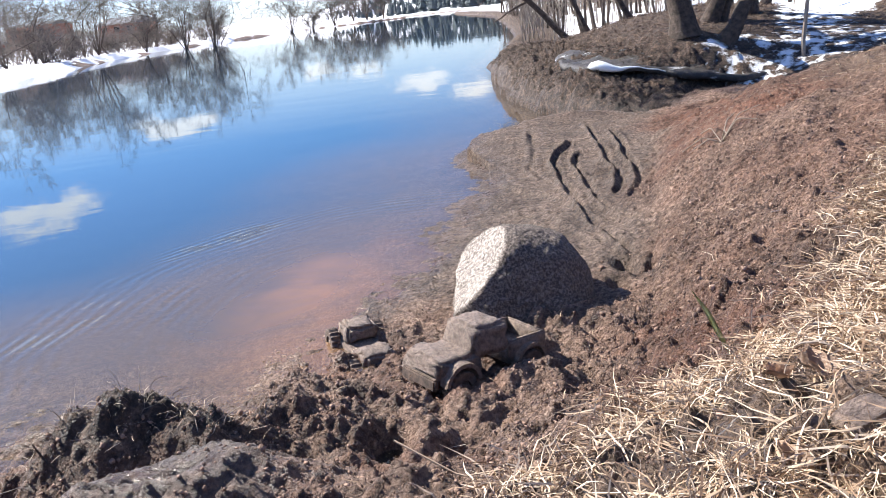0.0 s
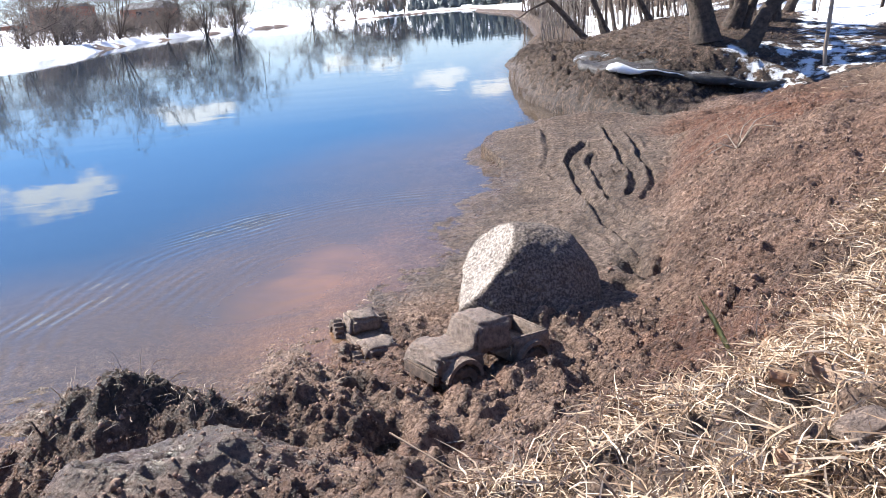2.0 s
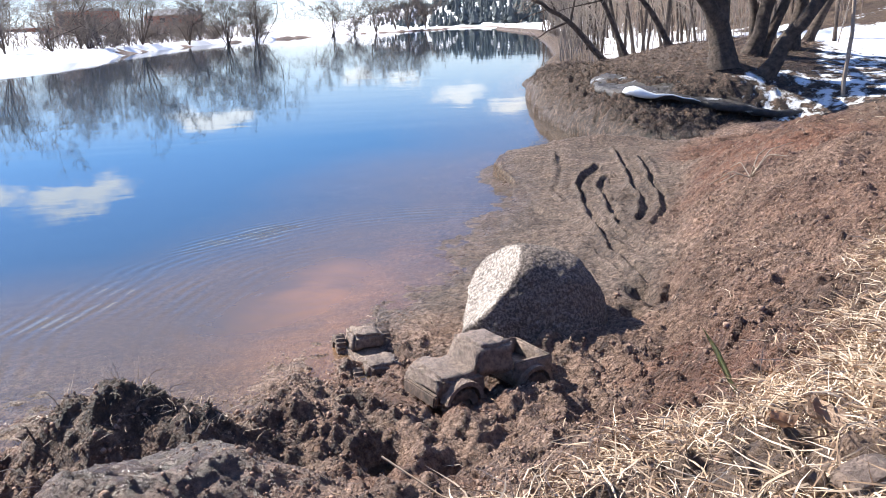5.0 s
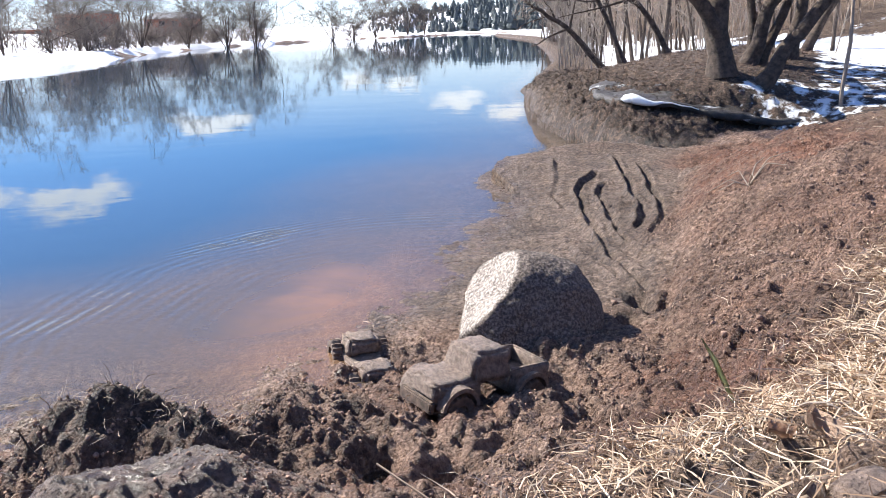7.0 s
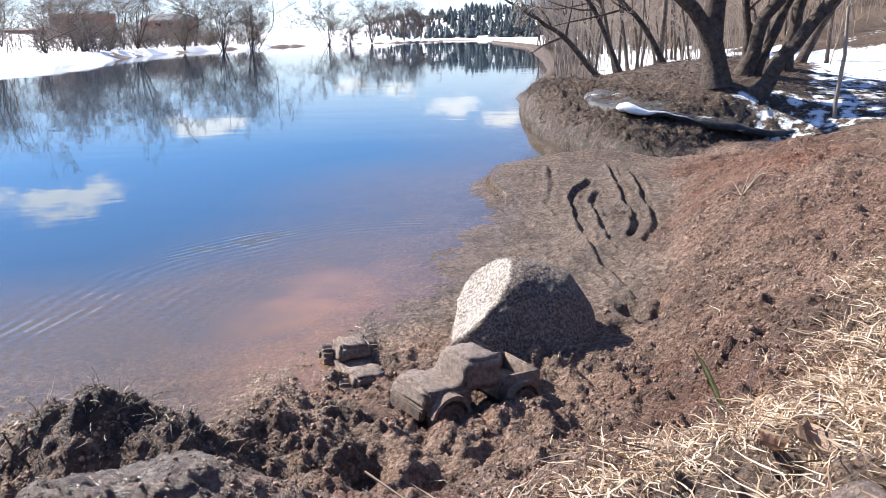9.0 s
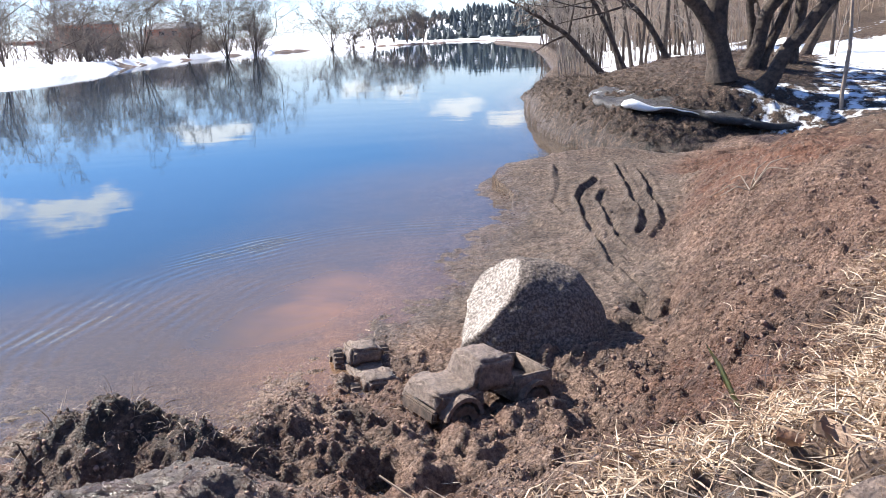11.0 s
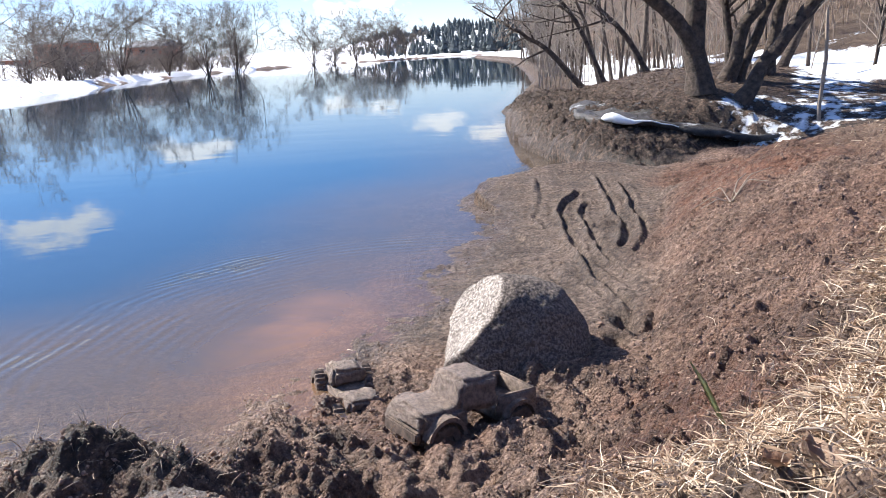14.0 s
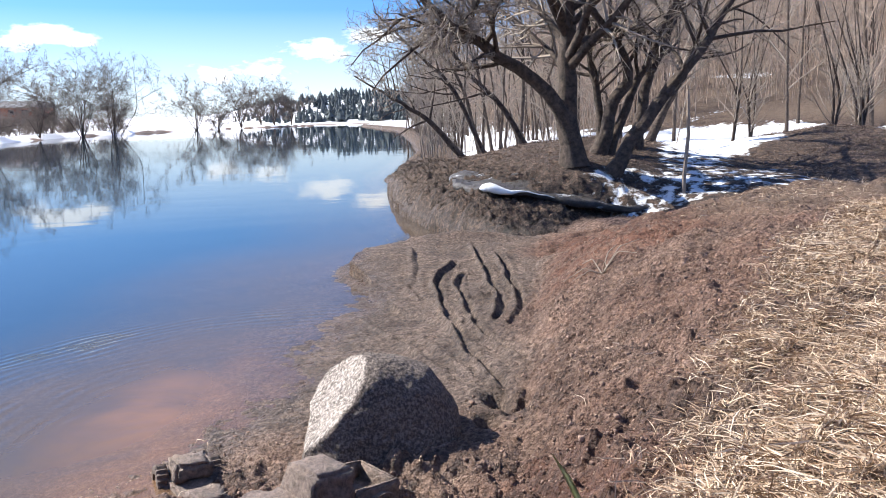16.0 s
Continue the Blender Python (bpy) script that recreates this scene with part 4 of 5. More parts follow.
tree("willow_tree", 3, [
    ([g3(3.50, 10.2), (3.70, 10.2, 1.32), (3.94, 10.2, 1.7), (3.62, 10.2, 2.1), (3.3, 10.2, 2.5), (2.9, 10.3, 4.0)], 0.085, 0.025),
    ([g3(3.58, 10.3), (3.62, 10.4, 1.2), (3.5, 10.5, 2.0), (3.4, 10.6, 3.4)], 0.06, 0.02),
    ([g3(3.65, 10.25), (4.0, 10.3, 1.5), (4.35, 10.35, 2.1), (4.9, 10.4, 3.4)], 0.06, 0.02)],
    (14, 10, 8), 0.38, 0.62, 0.05, "many-stemmed bare willow with crossing trunks", group="willow clump", start=0.35)
tree("willow_tree", 4, [
    ([g3(4.10, 10.5), (4.21, 10.5, 1.52), (4.48, 10.5, 2.1), (4.65, 10.6, 2.6), (4.9, 10.7, 4.4)], 0.08, 0.02),
    ([g3(4.9, 12), (5.26, 12, 1.48), (5.58, 12, 2.1), (6.1, 12, 3.6)], 0.07, 0.02)],
    (14, 10, 8), 0.38, 0.6, 0.06, "slender bare willow with forked trunk", group="willow clump", start=0.35)
for sd, pts, r in ((5, [g3(3.42, 13), (3.03, 13, 1.32), (2.52, 13, 1.82), (2.1, 12.9, 2.3), (1.4, 12.7, 3.4)], 0.06),
                   (6, [g3(3.0, 14), (2.43, 14, 1.7), (1.9, 13.9, 2.15), (1.2, 13.7, 2.8)], 0.055),
                   (7, [g3(2.88, 15), (2.19, 14.9, 1.13), (1.61, 14.8, 1.5), (0.9, 14.6, 1.9)], 0.075),
                   (8, [g3(3.3, 16), (3.0, 15.9, 1.6), (2.5, 15.7, 2.5), (2.0, 15.4, 3.6)], 0.05),
                   (9, [g3(3.9, 15.5), (4.0, 15.4, 2.0), (3.8, 15.2, 3.6), (3.9, 15.2, 5.0)], 0.05)):
    tree("leaning_willow", sd, [(pts, r * 0.8, 0.010)], (14, 9, 7), 0.36, 0.62, 0.02, "thin bare willow leaning over the river", group="leaning willows", twig=M_TWIG, floor=0.002, start=0.3)

# ---- thickets along the right bank ----
rng = np.random.default_rng(77)
for i in range(26):
    y = 17 + i * 2.0 + rng.uniform(-1, 1)
    edge = float(np.interp(y, [13.8, 16.9, 22.4, 29, 40, 81], [1.34, 1.55, 2.5, 3.6, 4.7, 8]))
    x = edge + rng.uniform(0.8, 3.0) + (i % 3) * 1.3
    stems = []
    for k in range(4):
        a = rng.uniform(-1.5, 0.6)
        h = rng.uniform(2.2, 4.2) * (1 + y / 90)
        b = g3(x + rng.normal(0, 0.3), y + rng.normal(0, 0.3))
        stems.append(([b, (b[0] + a * 0.35, b[1] - 0.2, b[2] + h * 0.5), (b[0] + a * 0.9, b[1] - 0.4, b[2] + h)], 0.022 + 0.0005 * y, 0.008))
    tree("willow_bush", 100 + i, stems, (9, 7, 4), 0.42, 0.55, 0.05, "dense grey-brown bare willow bush on the bank", "bush", "bank bushes", M_TWIG_RED if i % 2 else M_TWIG, floor=0.0022 + 0.00011 * y, sides=(6, 4, 3), start=0.15)

# ---- woods on the slope ----
for i in range(84):
    y = rng.uniform(17, 50)
    x = 0.24 * y + rng.uniform(1.0, 24)
    h = rng.uniform(4.5, 9)
    b = g3(x, y)
    stems = [([b, (b[0] + rng.normal(0, 0.15), b[1], b[2] + h * 0.5), (b[0] + rng.normal(0, 0.5), b[1], b[2] + h)], rng.uniform(0.022, 0.045), 0.008)]
    if i % 3 == 0:
        stems.append(([b, (b[0] + rng.normal(0, 0.5), b[1], b[2] + h * 0.4), (b[0] + rng.normal(0, 1.2), b[1], b[2] + h * 0.8)], 0.05, 0.012))
    tree("bare_tree", 200 + i, stems, (18, 7, 4), 0.34, 0.55, 0.10, "slim bare deciduous tree on the brown slope", "tree", "slope woods", M_TWIG_RED if i % 2 else M_TWIG, floor=0.0025 + 0.00012 * y, sides=(6, 4, 3), start=0.12)
for i, (x, y) in enumerate(((6.46, 12.5), (9.67, 14), (7.9, 14.5), (10.8, 15.5), (8.6, 13.2))):
    b = g3(x, y)
    stems = [([b, (b[0] + rng.normal(0, 0.12), y, b[2] + 0.8), (b[0] + rng.normal(-0.1, 0.4), y, b[2] + 2.2 + i * 0.2)], 0.02 + 0.022 * (i == 1), 0.006) for _ in range(4)]
    tree("sapling", 300 + i, stems, (9, 6, 3), 0.36, 0.45, 0.1, "bare many-stemmed sapling beside melting snow", "sapling", "saplings", M_TWIG, floor=0.0018, sides=(6, 4, 3), start=0.15)

# ---- trees of the far left bank ----
FAR = [(-26.5, 60, 4.2, 3), (-27.6, 75, 6.6, 5), (-30, 78, 6.0, 4), (-33, 72, 5, 3), (-25.3, 95, 7.4, 6), (-23.2, 100, 7.4, 5), (-29, 97, 6.5, 4), (-27.5, 88, 3.5, 5), (-21.0, 150, 7.2, 4),
       (-18, 156, 5.5, 4), (-15.2, 172, 8.0, 5), (-9.2, 186, 8.2, 5), (-5.6, 189, 7, 4), (-12, 184, 6, 4), (-35, 66, 5.5, 3), (-40, 85, 6, 4), (-26, 112, 6, 5), (-25.5, 48, 4.6, 3)]
for i, (x, y, h, k) in enumerate(FAR):
    h *= 1.2
    stems = []
    b = g3(x, y)
    for _ in range(k + 3):
        stems.append(([b, (b[0] + rng.normal(0, h * 0.10), b[1] + rng.normal(0, h * 0.1), b[2] + h * 0.45), (b[0] + rng.normal(0, h * 0.42), b[1] + rng.normal(0, h * 0.2), b[2] + h * rng.uniform(0.6, 1.0))], 0.025 + 0.0003 * y, 0.012))
    tree("bank_willow", 400 + i, stems, (9, 8, 5), 0.44, 0.55, 0.05, "spreading bare willow on the snowy far bank", "tree", "far bank willows", M_TWIG_FAR, floor=0.003 + 0.00009 * y, sides=(5, 4, 3), start=0.12)
for i in range(12):
    y = 52 + i * 6.5
    x = float(np.interp(y, [39, 49, 67, 89, 110, 133], [-20, -21, -25, -27.5, -28, -24])) - rng.uniform(1.2, 4)
    b = g3(x, y)
    stems = [([b, (b[0] + rng.normal(0, 0.5), b[1], b[2] + 0.7), (b[0] + rng.normal(0, 1.4), b[1], b[2] + rng.uniform(1.0, 2.2))], 0.04, 0.02) for _ in range(6)]
    tree("scrub", 450 + i, stems, (8, 6, 3), 0.5, 0.6, 0.03, "low tangled bare scrub on the snowy far bank", "bush", "far bank scrub", M_TWIG_FAR, floor=0.010, sides=(5, 4, 3), start=0.1)



# ---- brushwood filling the slope and the bank behind the willows ----
def brushwood(count, seed, y0, y1, off, wide, lo, hi, mat, label):
    r = np.random.default_rng(seed)
    ys = r.uniform(y0, y1, count)
    xs = np.interp(ys, [9, 17, 22.4, 29, 40, 81], [4, 1.6, 2.5, 3.6, 4.7, 8]) + off + wide * r.uniform(0, 1, count) ** 1.3
    zs, m = ground(xs, ys)
    keepers = (m["snow"] < 0.5) | (r.uniform(0, 1, count) < 0.3)
    xs, ys, zs = xs[keepers], ys[keepers], zs[keepers]
    n = len(xs)
    h = r.uniform(lo, hi, n)
    lean = r.normal(0, 0.16, (n, 2))
    k = 5
    f = np.linspace(0, 1, k)
    P = np.zeros((n, k, 3))
    P[:, :, 0] = xs[:, None] + lean[:, :1] * h[:, None] * f ** 1.4 + np.cumsum(r.normal(0, 0.03, (n, k)), 1) * h[:, None] * 0.3
    P[:, :, 1] = ys[:, None] + lean[:, 1:] * h[:, None] * f
    P[:, :, 2] = zs[:, None] - 0.05 + h[:, None] * f
    R0 = (0.0035 + 0.00022 * ys)[:, None] * (1 - 0.65 * f) * r.uniform(0.7, 1.8, n)[:, None]
    v, q = tube_arrays(P, R0, 3)
    P2, R2 = sprout(r, P, R0, 7, 0.34, 0.5, 0.12, 0.0028, 0.15, 0.15, 3)
    v2, q2 = tube_arrays(P2, R2, 3)
    tagged(sheet("brushwood", np.concatenate([v, v2]), np.concatenate([q, q2 + len(v)]), mat), label, "brushwood", kind="stuff")


def far_scrub(count, seed):
    """Low tangled scrub along the far left bank."""
    r = np.random.default_rng(seed)
    ys = 46 + 75 * r.uniform(0, 1, count) ** 1.2
    xs = np.interp(ys, [39, 49, 67, 89, 110, 133], [-20, -21, -25, -27.5, -28, -24]) - 1.0 - 9 * r.uniform(0, 1, count) ** 1.6
    ok = fbm(xs, ys, 0.16, 3, 33) > -0.07
    xs, ys = xs[ok], ys[ok]
    zs = ground(xs, ys)[0]
    n = len(xs)
    way = r.normal(0, 0.75, (n, 2))
    h = r.uniform(0.7, 2.3, n)
    f = np.linspace(0, 1, 4)
    P = np.stack([xs[:, None] + way[:, :1] * h[:, None] * f, ys[:, None] + way[:, 1:] * h[:, None] * f, zs[:, None] - 0.05 + h[:, None] * np.sin(f * 1.7)], -1)
    R0 = np.full((n, 1), 0.032) * (1 - 0.6 * f)
    v, q = tube_arrays(P, R0, 3)
    P2, R2 = sprout(r, P, R0, 8, 0.5, 0.55, 0.05, 0.016, 0.2, 0.1, 3)
    v2, q2 = tube_arrays(P2, R2, 3)
    tagged(sheet("far_scrub", np.concatenate([v, v2]), np.concatenate([q, q2 + len(v)]), M_TWIG_FAR), "tangled brown scrub on the snowy far bank", "scrub", kind="stuff")


far_scrub(750, 41)
brushwood(5200, 31, 24, 62, 3.5, 34, 1.5, 5.0, M_TWIG_RED, "dense bare brushwood covering the brown slope")
brushwood(900, 32, 16, 60, 0.6, 5.0, 0.8, 3.2, M_TWIG, "bare shoots and brush along the river bank")

# ---- distant woods ----
def distant_woods():
    verts, faces = [], []
    r = np.random.default_rng(9)
    aa, dd = r.uniform(-0.10, 0.9, 3000), r.uniform(250, 480, 3000)
    zz = ground(np.sin(aa) * dd, np.cos(aa) * dd)[0]
    for a, dist, z in zip(aa, dd, zz):
        x, y = math.sin(a) * dist, math.cos(a) * dist
        z = z - 0.5
        h = r.uniform(3, 7) * (1.25 if r.uniform() < 0.2 else 1) * (0.45 + 0.55 * float(step(-0.10, 0.06, a)))
        w = h * r.uniform(0.22, 0.38)
        for t in range(4):
            z0, z1 = z + h * (0.12 + 0.17 * t), z + h * (0.12 + 0.17 * t + 0.27)
            rad = w * (1 - t * 0.19)
            base = len(verts)
            k = 7
            for j in range(k):
                q = 2 * math.pi * j / k + r.uniform(-0.3, 0.3)
                rr = rad * r.uniform(0.6, 1.15)
                verts.append((x + math.cos(q) * rr, y + math.sin(q) * rr, z0 + r.uniform(-0.4, 0.4)))
            verts.append((x, y, z1))
            faces.extend((base + j, base + (j + 1) % k, base + k) for j in range(k))
    o = mesh_object("conifer_woods", verts, faces, M_PINE, False)
    tagged(o, "dark conifer woods on the distant hills", "woods", kind="stuff")


distant_woods()


# ---- houses beyond the far bank ----
def house(x, y, z, w, dep, h, roof, turn, label, wall_mat):
    e = empty("house", pose(x, y, z, 0, 0, turn))
    bm = bmesh.new()
    box(bm, -w / 2, w / 2, -dep / 2, dep / 2, -1.5, h, 0, 0.05)
    part("wall", bm, wall_mat, e)
    bm = bmesh.new()
    vs = [bm.verts.new(p) for p in ((-w / 2 - .3, -dep / 2 - .4, h), (w / 2 + .3, -dep / 2 - .4, h), (w / 2 + .3, dep / 2 + .4, h), (-w / 2 - .3, dep / 2 + .4, h), (-w / 2 - .3, 0, h + roof), (w / 2 + .3, 0, h + roof))]
    for f in ((0, 1, 5, 4), (2, 3, 4, 5), (0, 4, 3), (1, 2, 5), (0, 3, 2, 1)):
        bm.faces.new([vs[i] for i in f])
    part("roof", bm, M_ROOF, e)
    for i in range(3):
        bm = bmesh.new()
        cx = -w / 2 + w * (i + 0.5) / 3
        box(bm, cx - 0.5, cx + 0.5, -dep / 2 - 0.05, -dep / 2 + 0.05, h * 0.4, h * 0.8, 0, 0.02)
        part("window", bm, M_GLASSDARK, e)
    return tagged(e, label, "house", "houses")


house(-60.5, 140, 2.6, 7.4, 7, 3.0, 0.5, -12, "red brick house with a flat grey roof", M_BRICK)
house(-49.5, 150, 2.6, 7.0, 8, 2.0, 1.2, -10, "low brown house with a grey pitched roof", M_BRICK)
house(-80, 160, 2.4, 9, 6, 1.2, 0.4, -10, "low shed with a flat grey roof", M_BRICK)


# ---- dead grass on the near bank ----
def blades(count, seed, x0, x1, y0, y1, lo, hi, wide, weight, name, label, mat):
    """Curved ribbons of dry grass, lying every way."""
    r = np.random.default_rng(seed)
    xs, ys = r.uniform(x0, x1, count), r.uniform(y0, y1, count)
    zs, m = ground(xs, ys)
    ok = r.uniform(0, 1, count) < weight(xs, ys, zs, m)
    xs, ys, zs = xs[ok], ys[ok], zs[ok]
    n = len(xs)
    ln = r.uniform(lo, hi, n)
    az = r.uniform(0, 2 * np.pi, n) * 0.6 + r.choice([0.0, 2.6, 3.6], n)
    el = np.abs(r.normal(0.30, 0.42, n)).clip(0.03, 1.35)
    curl = r.normal(-1.0, 0.7, n)
    w = ln * 0 + r.uniform(0.5, 1.0, n) * wide
    k = 5
    pts = np.zeros((n, k, 3))
    pts[:, 0] = np.stack([xs, ys, zs - 0.004], 1)
    a, e = az.copy(), el.copy()
    for i in range(1, k):
        dx = np.stack([np.cos(a) * np.cos(e), np.sin(a) * np.cos(e), np.sin(e)], 1)
        pts[:, i] = pts[:, i - 1] + dx * (ln / (k - 1))[:, None]
        e = e + curl / (k - 1)
        a = a + r.normal(0, 0.22, n)
    low = zs[:, None] + 0.004 + r.uniform(0, 0.02, n)[:, None]
    pts[:, 1:, 2] = np.maximum(pts[:, 1:, 2], low)
    tw = r.uniform(0, np.pi, n)
    sx = np.stack([-np.sin(az) * np.cos(tw), np.cos(az) * np.cos(tw), np.sin(tw) * 0.8], 1)
    prof = np.array([0.7, 1.0, 0.9, 0.6, 0.08])
    lv = pts + sx[:, None, :] * (w[:, None] * prof)[:, :, None] * 0.5
    rv = pts - sx[:, None, :] * (w[:, None] * prof)[:, :, None] * 0.5
    verts = np.stack([lv, rv], 2).reshape(-1, 3)
    base = (np.arange(n) * k * 2)[:, None]
    i = np.arange(k - 1)[None, :] * 2 + base
    quads = np.stack([i, i + 1, i + 3, i + 2], -1).reshape(-1, 4)
    o = sheet(name, verts, quads, mat)
    return tagged(o, label, "grass", kind="stuff")


def thick(x, y, z, m):
    return m["grass"] * np.clip(0.84 + 3.2 * (fbm(x, y, 2.6, 4, 15, 0.6)), 0.06, 1)


blades(210000, 1, 0.05, 3.6, 1.2, 5.6, 0.04, 0.12, 0.0042, thick, "dead_grass", "matted pale straw-coloured dead grass on the bank", M_STRAW)
blades(110000, 4, 0.1, 1.9, 1.25, 3.6, 0.02, 0.075, 0.0026, thick, "fine_dead_grass", "short fine dead grass matted between longer blades", M_STRAW)
blades(3500, 2, -0.3, 2.4, 1.6, 4.2, 0.03, 0.09, 0.003, lambda x, y, z, m: 0.10 + 0.15 * m["grass"] + 0 * x, "loose_straw", "loose bits of straw scattered on mud", M_STRAW)
blades(9000, 3, 1.6, 5.0, 4.6, 7.2, 0.03, 0.10, 0.004, lambda x, y, z, m: 0.6 * m["straw"], "dry_turf", "short dry turf on the crest of the bank", M_STRAW)


# ---- mud clods ----
def clods(count, seed):
    r = np.random.default_rng(seed)
    verts, faces = [], []
    bm = bmesh.new()
    bmesh.ops.create_icosphere(bm, subdivisions=1, radius=1.0)
    bv = np.array([v.co[:] for v in bm.verts])
    bf = [[v.index for v in f.verts] for f in bm.faces]
    bm.free()
    xs, ys = r.uniform(-1.1, 2.4, count * 2), 1.9 + 4.9 * r.uniform(0, 1, count * 2) ** 1.7
    zs, m = ground(xs, ys)
    w = (1 - m["flat"]) * (1 - 0.8 * m["grass"]) * (1 - m["slab"]) * (m["d"] > 0.03) * np.clip(0.35 + 3 * (fbm(xs, ys, 3, 3, 19) + 0.1), 0.1, 1)
    ok = np.nonzero(r.uniform(0, 1, count * 2) < w)[0][:32000]
    kinds = [bv * (1 + 0.8 * fbm(bv[:, 0] + 3 * j, bv[:, 1] + bv[:, 2] * 1.7, 1.6, 2, j)[:, None] * 1.6) for j in range(12)]
    for i in ok:
        s = min(0.011, r.gamma(0.8, 0.0018) + 0.0016)
        q = kinds[i % 12] * s * r.uniform(0.7, 1.2, 3)
        base = len(verts)
        verts.extend((q + (xs[i], ys[i], zs[i] + s * 0.1)).tolist())
        faces.extend([[base + a for a in f] for f in bf])
    o = mesh_object("mud_clods", verts, faces, M_CLOD, True)
    tagged(o, "crumbly brown clods of mud strewn over the bank", "mud clods", kind="stuff")


clods(42000, 5)

# ---- stick planted in the ridge, and small things ----
v, f = tube_arrays(np.array([[(3.95, 8.8, 0.05), (3.93, 8.8, 0.5), (3.97, 8.8, 0.95), (3.95, 8.79, 1.40)]]), np.array([[0.022, 0.02, 0.018, 0.013]]), 8)
tagged(sheet("planted_stick", v, f, M_STICK), "thin pale stick standing upright in the ground", "stick")


# ---- torn roots and stalks on the dark sods, and turf hanging off the far bank ----
blades(1500, 11, -1.3, -0.35, 2.55, 3.15, 0.03, 0.10, 0.003, lambda x, y, z, m: 0.55 * m["peat"], "torn_roots", "torn roots and dry stalks on dark sods", M_STICK)
M_TURF = plain("dark_hanging_turf", (0.035, 0.026, 0.02), (0.13, 0.095, 0.07), 8, 0.9, 60, 0.0, jitter=0.6)
blades(40000, 12, 0.9, 4.2, 8.0, 17.0, 0.02, 0.08, 0.008, lambda x, y, z, m: (m["d"] > 0.08) * (m["d"] < 1.0) * 0.8 * (y > 8.1 + 0.1 * (x - 2.4)), "hanging_turf", "dark dead turf hanging over the undercut bank", M_TURF)
M_LITTER = plain("brown_leaf_litter", (0.09, 0.06, 0.045), (0.26, 0.18, 0.135), 5, 0.9, 60, 0.0, jitter=0.6)
blades(45000, 13, 1.6, 10, 8.8, 15, 0.02, 0.09, 0.008, lambda x, y, z, m: 0.75 * (m["snow"] < 0.42) * (m["d"] > 0.9), "leaf_litter", "brown dead grass and leaf litter under the willows", M_LITTER)


# ---- dead leaves, a stone slab, a green blade and loose stalks ----
def leaf(x, y, size, turn, seed):
    """A curled dry leaf with a pointed tip and a raised edge."""
    r = random.Random(seed)
    bm = bmesh.new()
    rows = []
    for i in range(9):
        t = i / 8
        w = 0.34 * math.sin(math.pi * min(1, t ** 0.8 * 1.0)) * (1 + 0.25 * math.sin(t * 19 + seed)) + 0.012
        row = []
        for j in range(5):
            u = (j - 2) / 2
            row.append(bm.verts.new(((t - 0.5) * size, u * w * size, size * (0.30 * u * u * (0.5 + t) + 0.10 * math.sin(t * 5 + seed) + 0.02 * r.random()))))
        rows.append(row)
    for a, b in zip(rows[:-1], rows[1:]):
        for j in range(4):
            bm.faces.new((a[j], a[j + 1], b[j + 1], b[j]))
    bmesh.ops.solidify(bm, geom=bm.faces[:], thickness=0.0008)
    o = part("dead_leaf", bm, M_LEAF, smooth=True)
    o.matrix_basis = pose(x, y, height(x, y) + 0.012, r.uniform(-20, 20), r.uniform(-20, 20), turn)
    return tagged(o, "curled brown dead leaf lying in the grass", "leaf", "dead leaves")


for i, (x, y, sz, tn) in enumerate(((0.73, 2.07, 0.085, 100), (0.68, 2.10, 0.06, 20), (0.62, 1.60, 0.05, 70), (0.86, 2.55, 0.08, 80), (1.02, 2.62, 0.06, 140), (0.30, 1.62, 0.045, 10), (1.4, 2.9, 0.07, 60), (0.72, 2.2, 0.05, 170), (0.98, 2.1, 0.07, 35), (0.55, 1.75, 0.05, 120))):
    leaf(x, y, sz, tn, i)

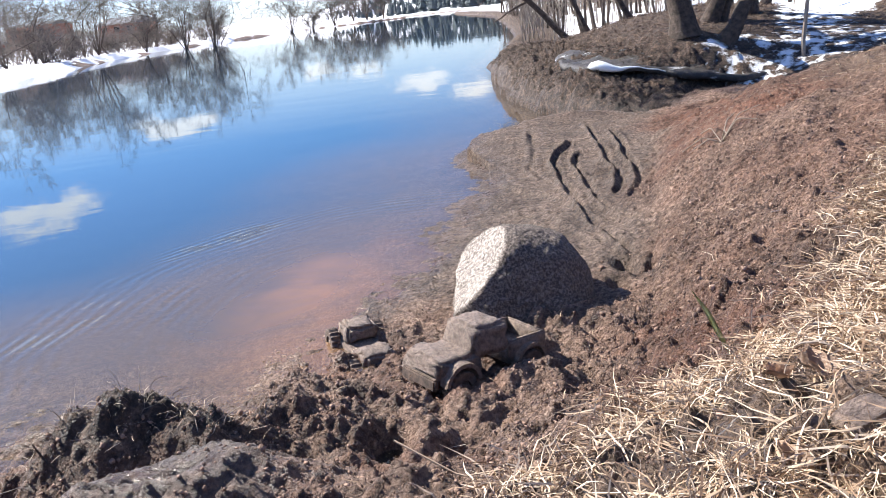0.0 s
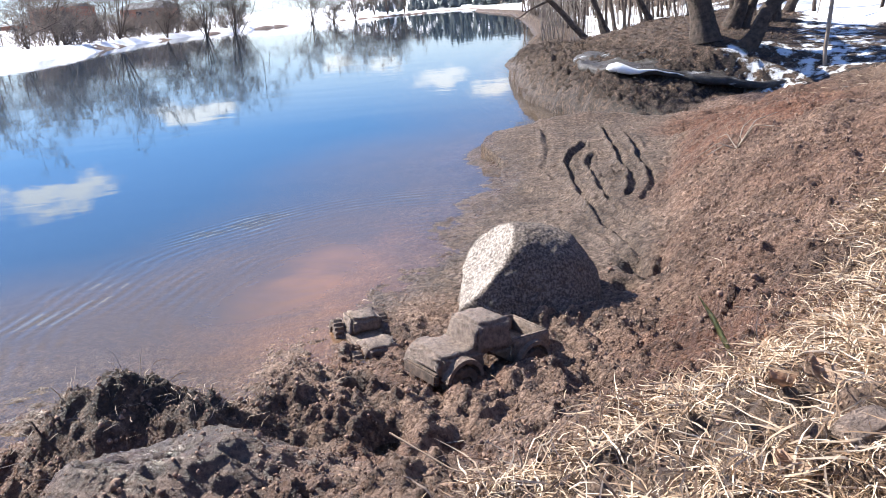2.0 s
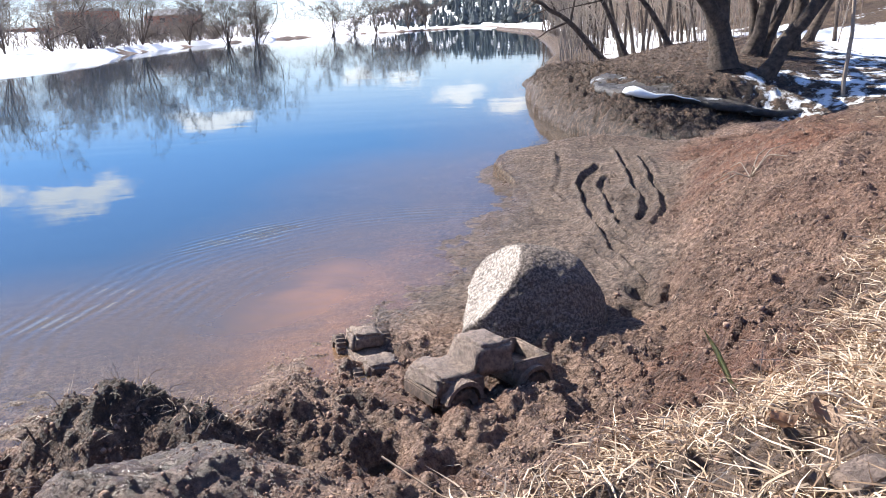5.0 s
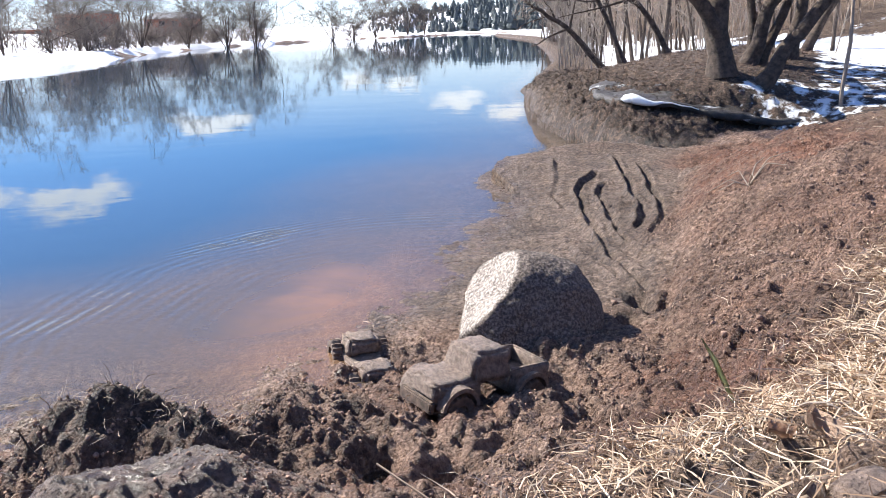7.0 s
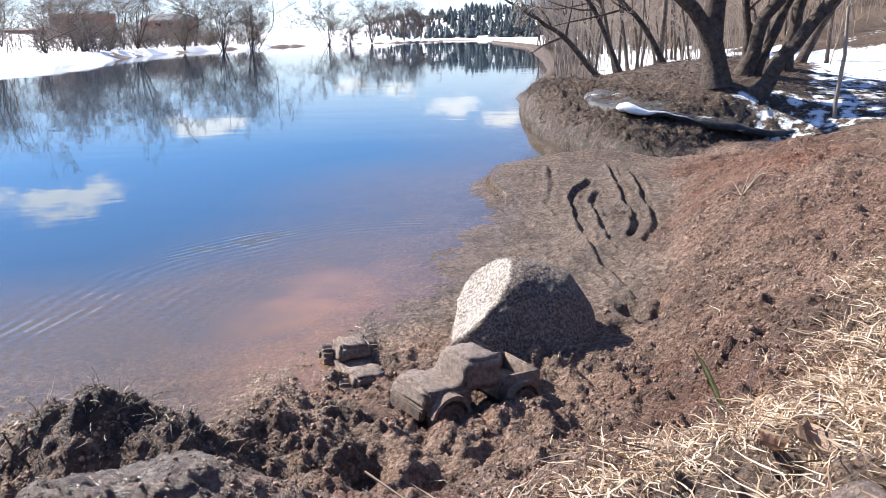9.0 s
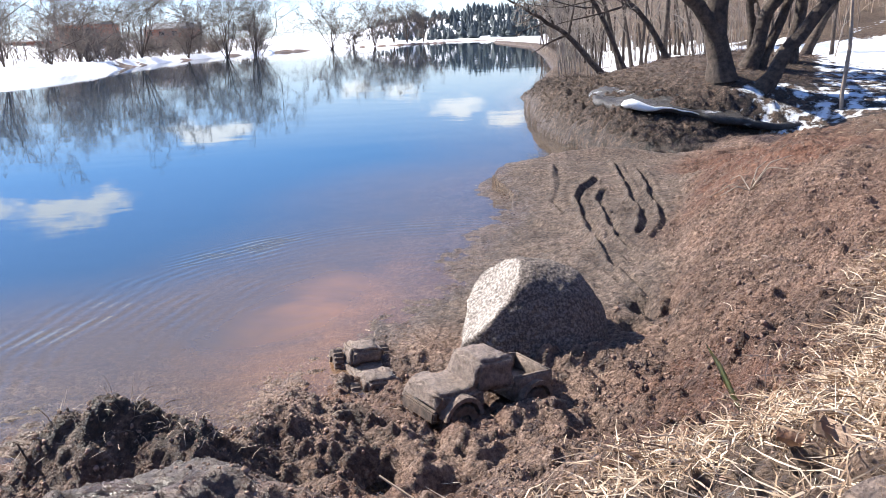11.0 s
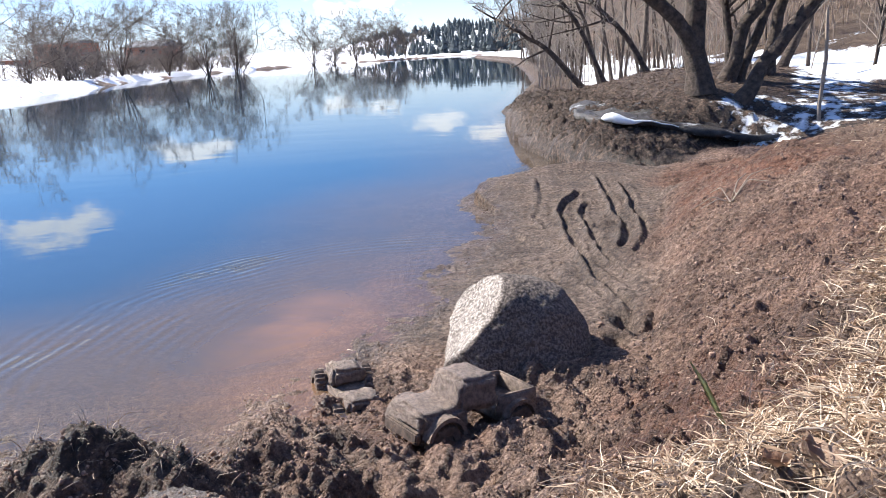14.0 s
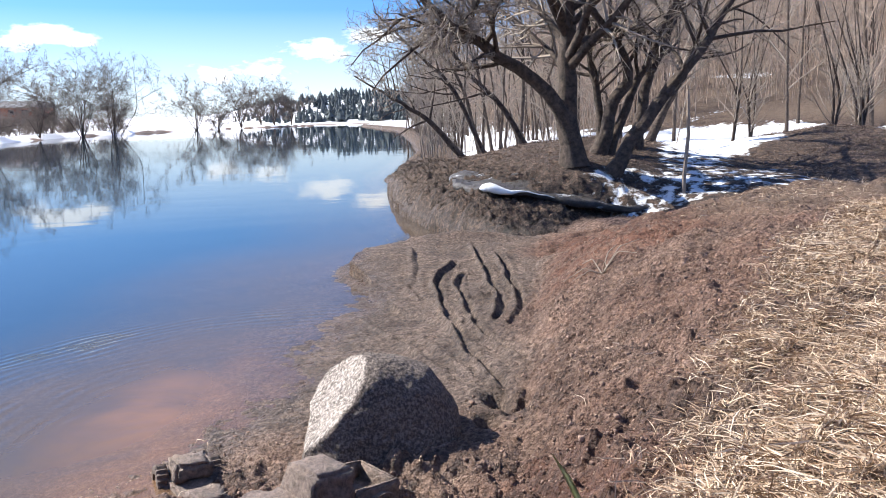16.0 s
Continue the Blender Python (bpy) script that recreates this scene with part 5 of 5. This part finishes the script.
bm = bmesh.new()
box(bm, -0.045, 0.045, -0.028, 0.028, -0.012, 0.012, 0.12, 0.006)
roughen(bm, 3, 0.006, 30)
slab_ob = part("flat_stone", bm, M_MUDCOAT, smooth=True)
slab_ob.matrix_basis = pose(0.66, 1.79, height(0.66, 1.79) + 0.012, 8, -6, 20)
tagged(slab_ob, "small flat grey-brown stone lying in dead grass", "stone")

gb = np.array([(0.79, 2.60), (0.765, 2.605), (0.74, 2.61), (0.71, 2.62)])
gh = height(0.79, 2.60)
bm = bmesh.new()
rows = []
for i, (x, y) in enumerate(gb):
    w = (0.005, 0.0075, 0.007, 0.0006)[i]
    z = gh + (0, 0.055, 0.11, 0.16)[i]
    rows.append([bm.verts.new((x - w, y, z)), bm.verts.new((x, y + 0.002, z)), bm.verts.new((x + w, y, z))])
for a, b in zip(rows[:-1], rows[1:]):
    for j in range(2):
        bm.faces.new((a[j], a[j + 1], b[j + 1], b[j]))
bmesh.ops.solidify(bm, geom=bm.faces[:], thickness=0.0006)
tagged(part("green_grass_blade", bm, M_GREEN, smooth=True), "single pale green grass blade standing upright", "grass blade")


def stalk(points, r0, label, mat):
    P = np.array([(x, y, height(x, y) + dz) for x, y, dz in points])
    s = np.linspace(0, len(P) - 1, 14)
    Q = np.stack([np.interp(s, range(len(P)), P[:, c]) for c in range(3)], 1)
    v, f = tube_arrays(Q[None], np.linspace(r0, r0 * 0.5, 14)[None], 6)
    return tagged(sheet("dry_stalk", v, f, mat), label, "stalk", "dry stalks")


stalk([(0.0, 2.22, 0.05), (0.12, 2.16, 0.05), (0.22, 2.14, 0.03)], 0.0022, "long pale dry grass stalk lying on mud", M_STRAW)
stalk([(0.30, 1.86, 0.03), (0.36, 1.80, 0.03), (0.42, 1.68, 0.02)], 0.002, "bent pale dry stalk lying on mud", M_STRAW)
for a in range(7):
    stalk([(1.80, 5.32, 0.0), (1.80 + 0.10 * math.cos(a * 0.9), 5.32 + 0.10 * math.sin(a * 0.9), 0.08), (1.80 + 0.22 * math.cos(a * 0.9), 5.32 + 0.20 * math.sin(a * 0.9), 0.05)], 0.004, "pale dry twig sticking out of the slope", M_STICK)
stalk([(-0.92, 2.74, 0.0), (-0.95, 2.74, 0.07), (-0.97, 2.74, 0.12)], 0.004, "short dark twig sticking out of a sod", M_BARK)
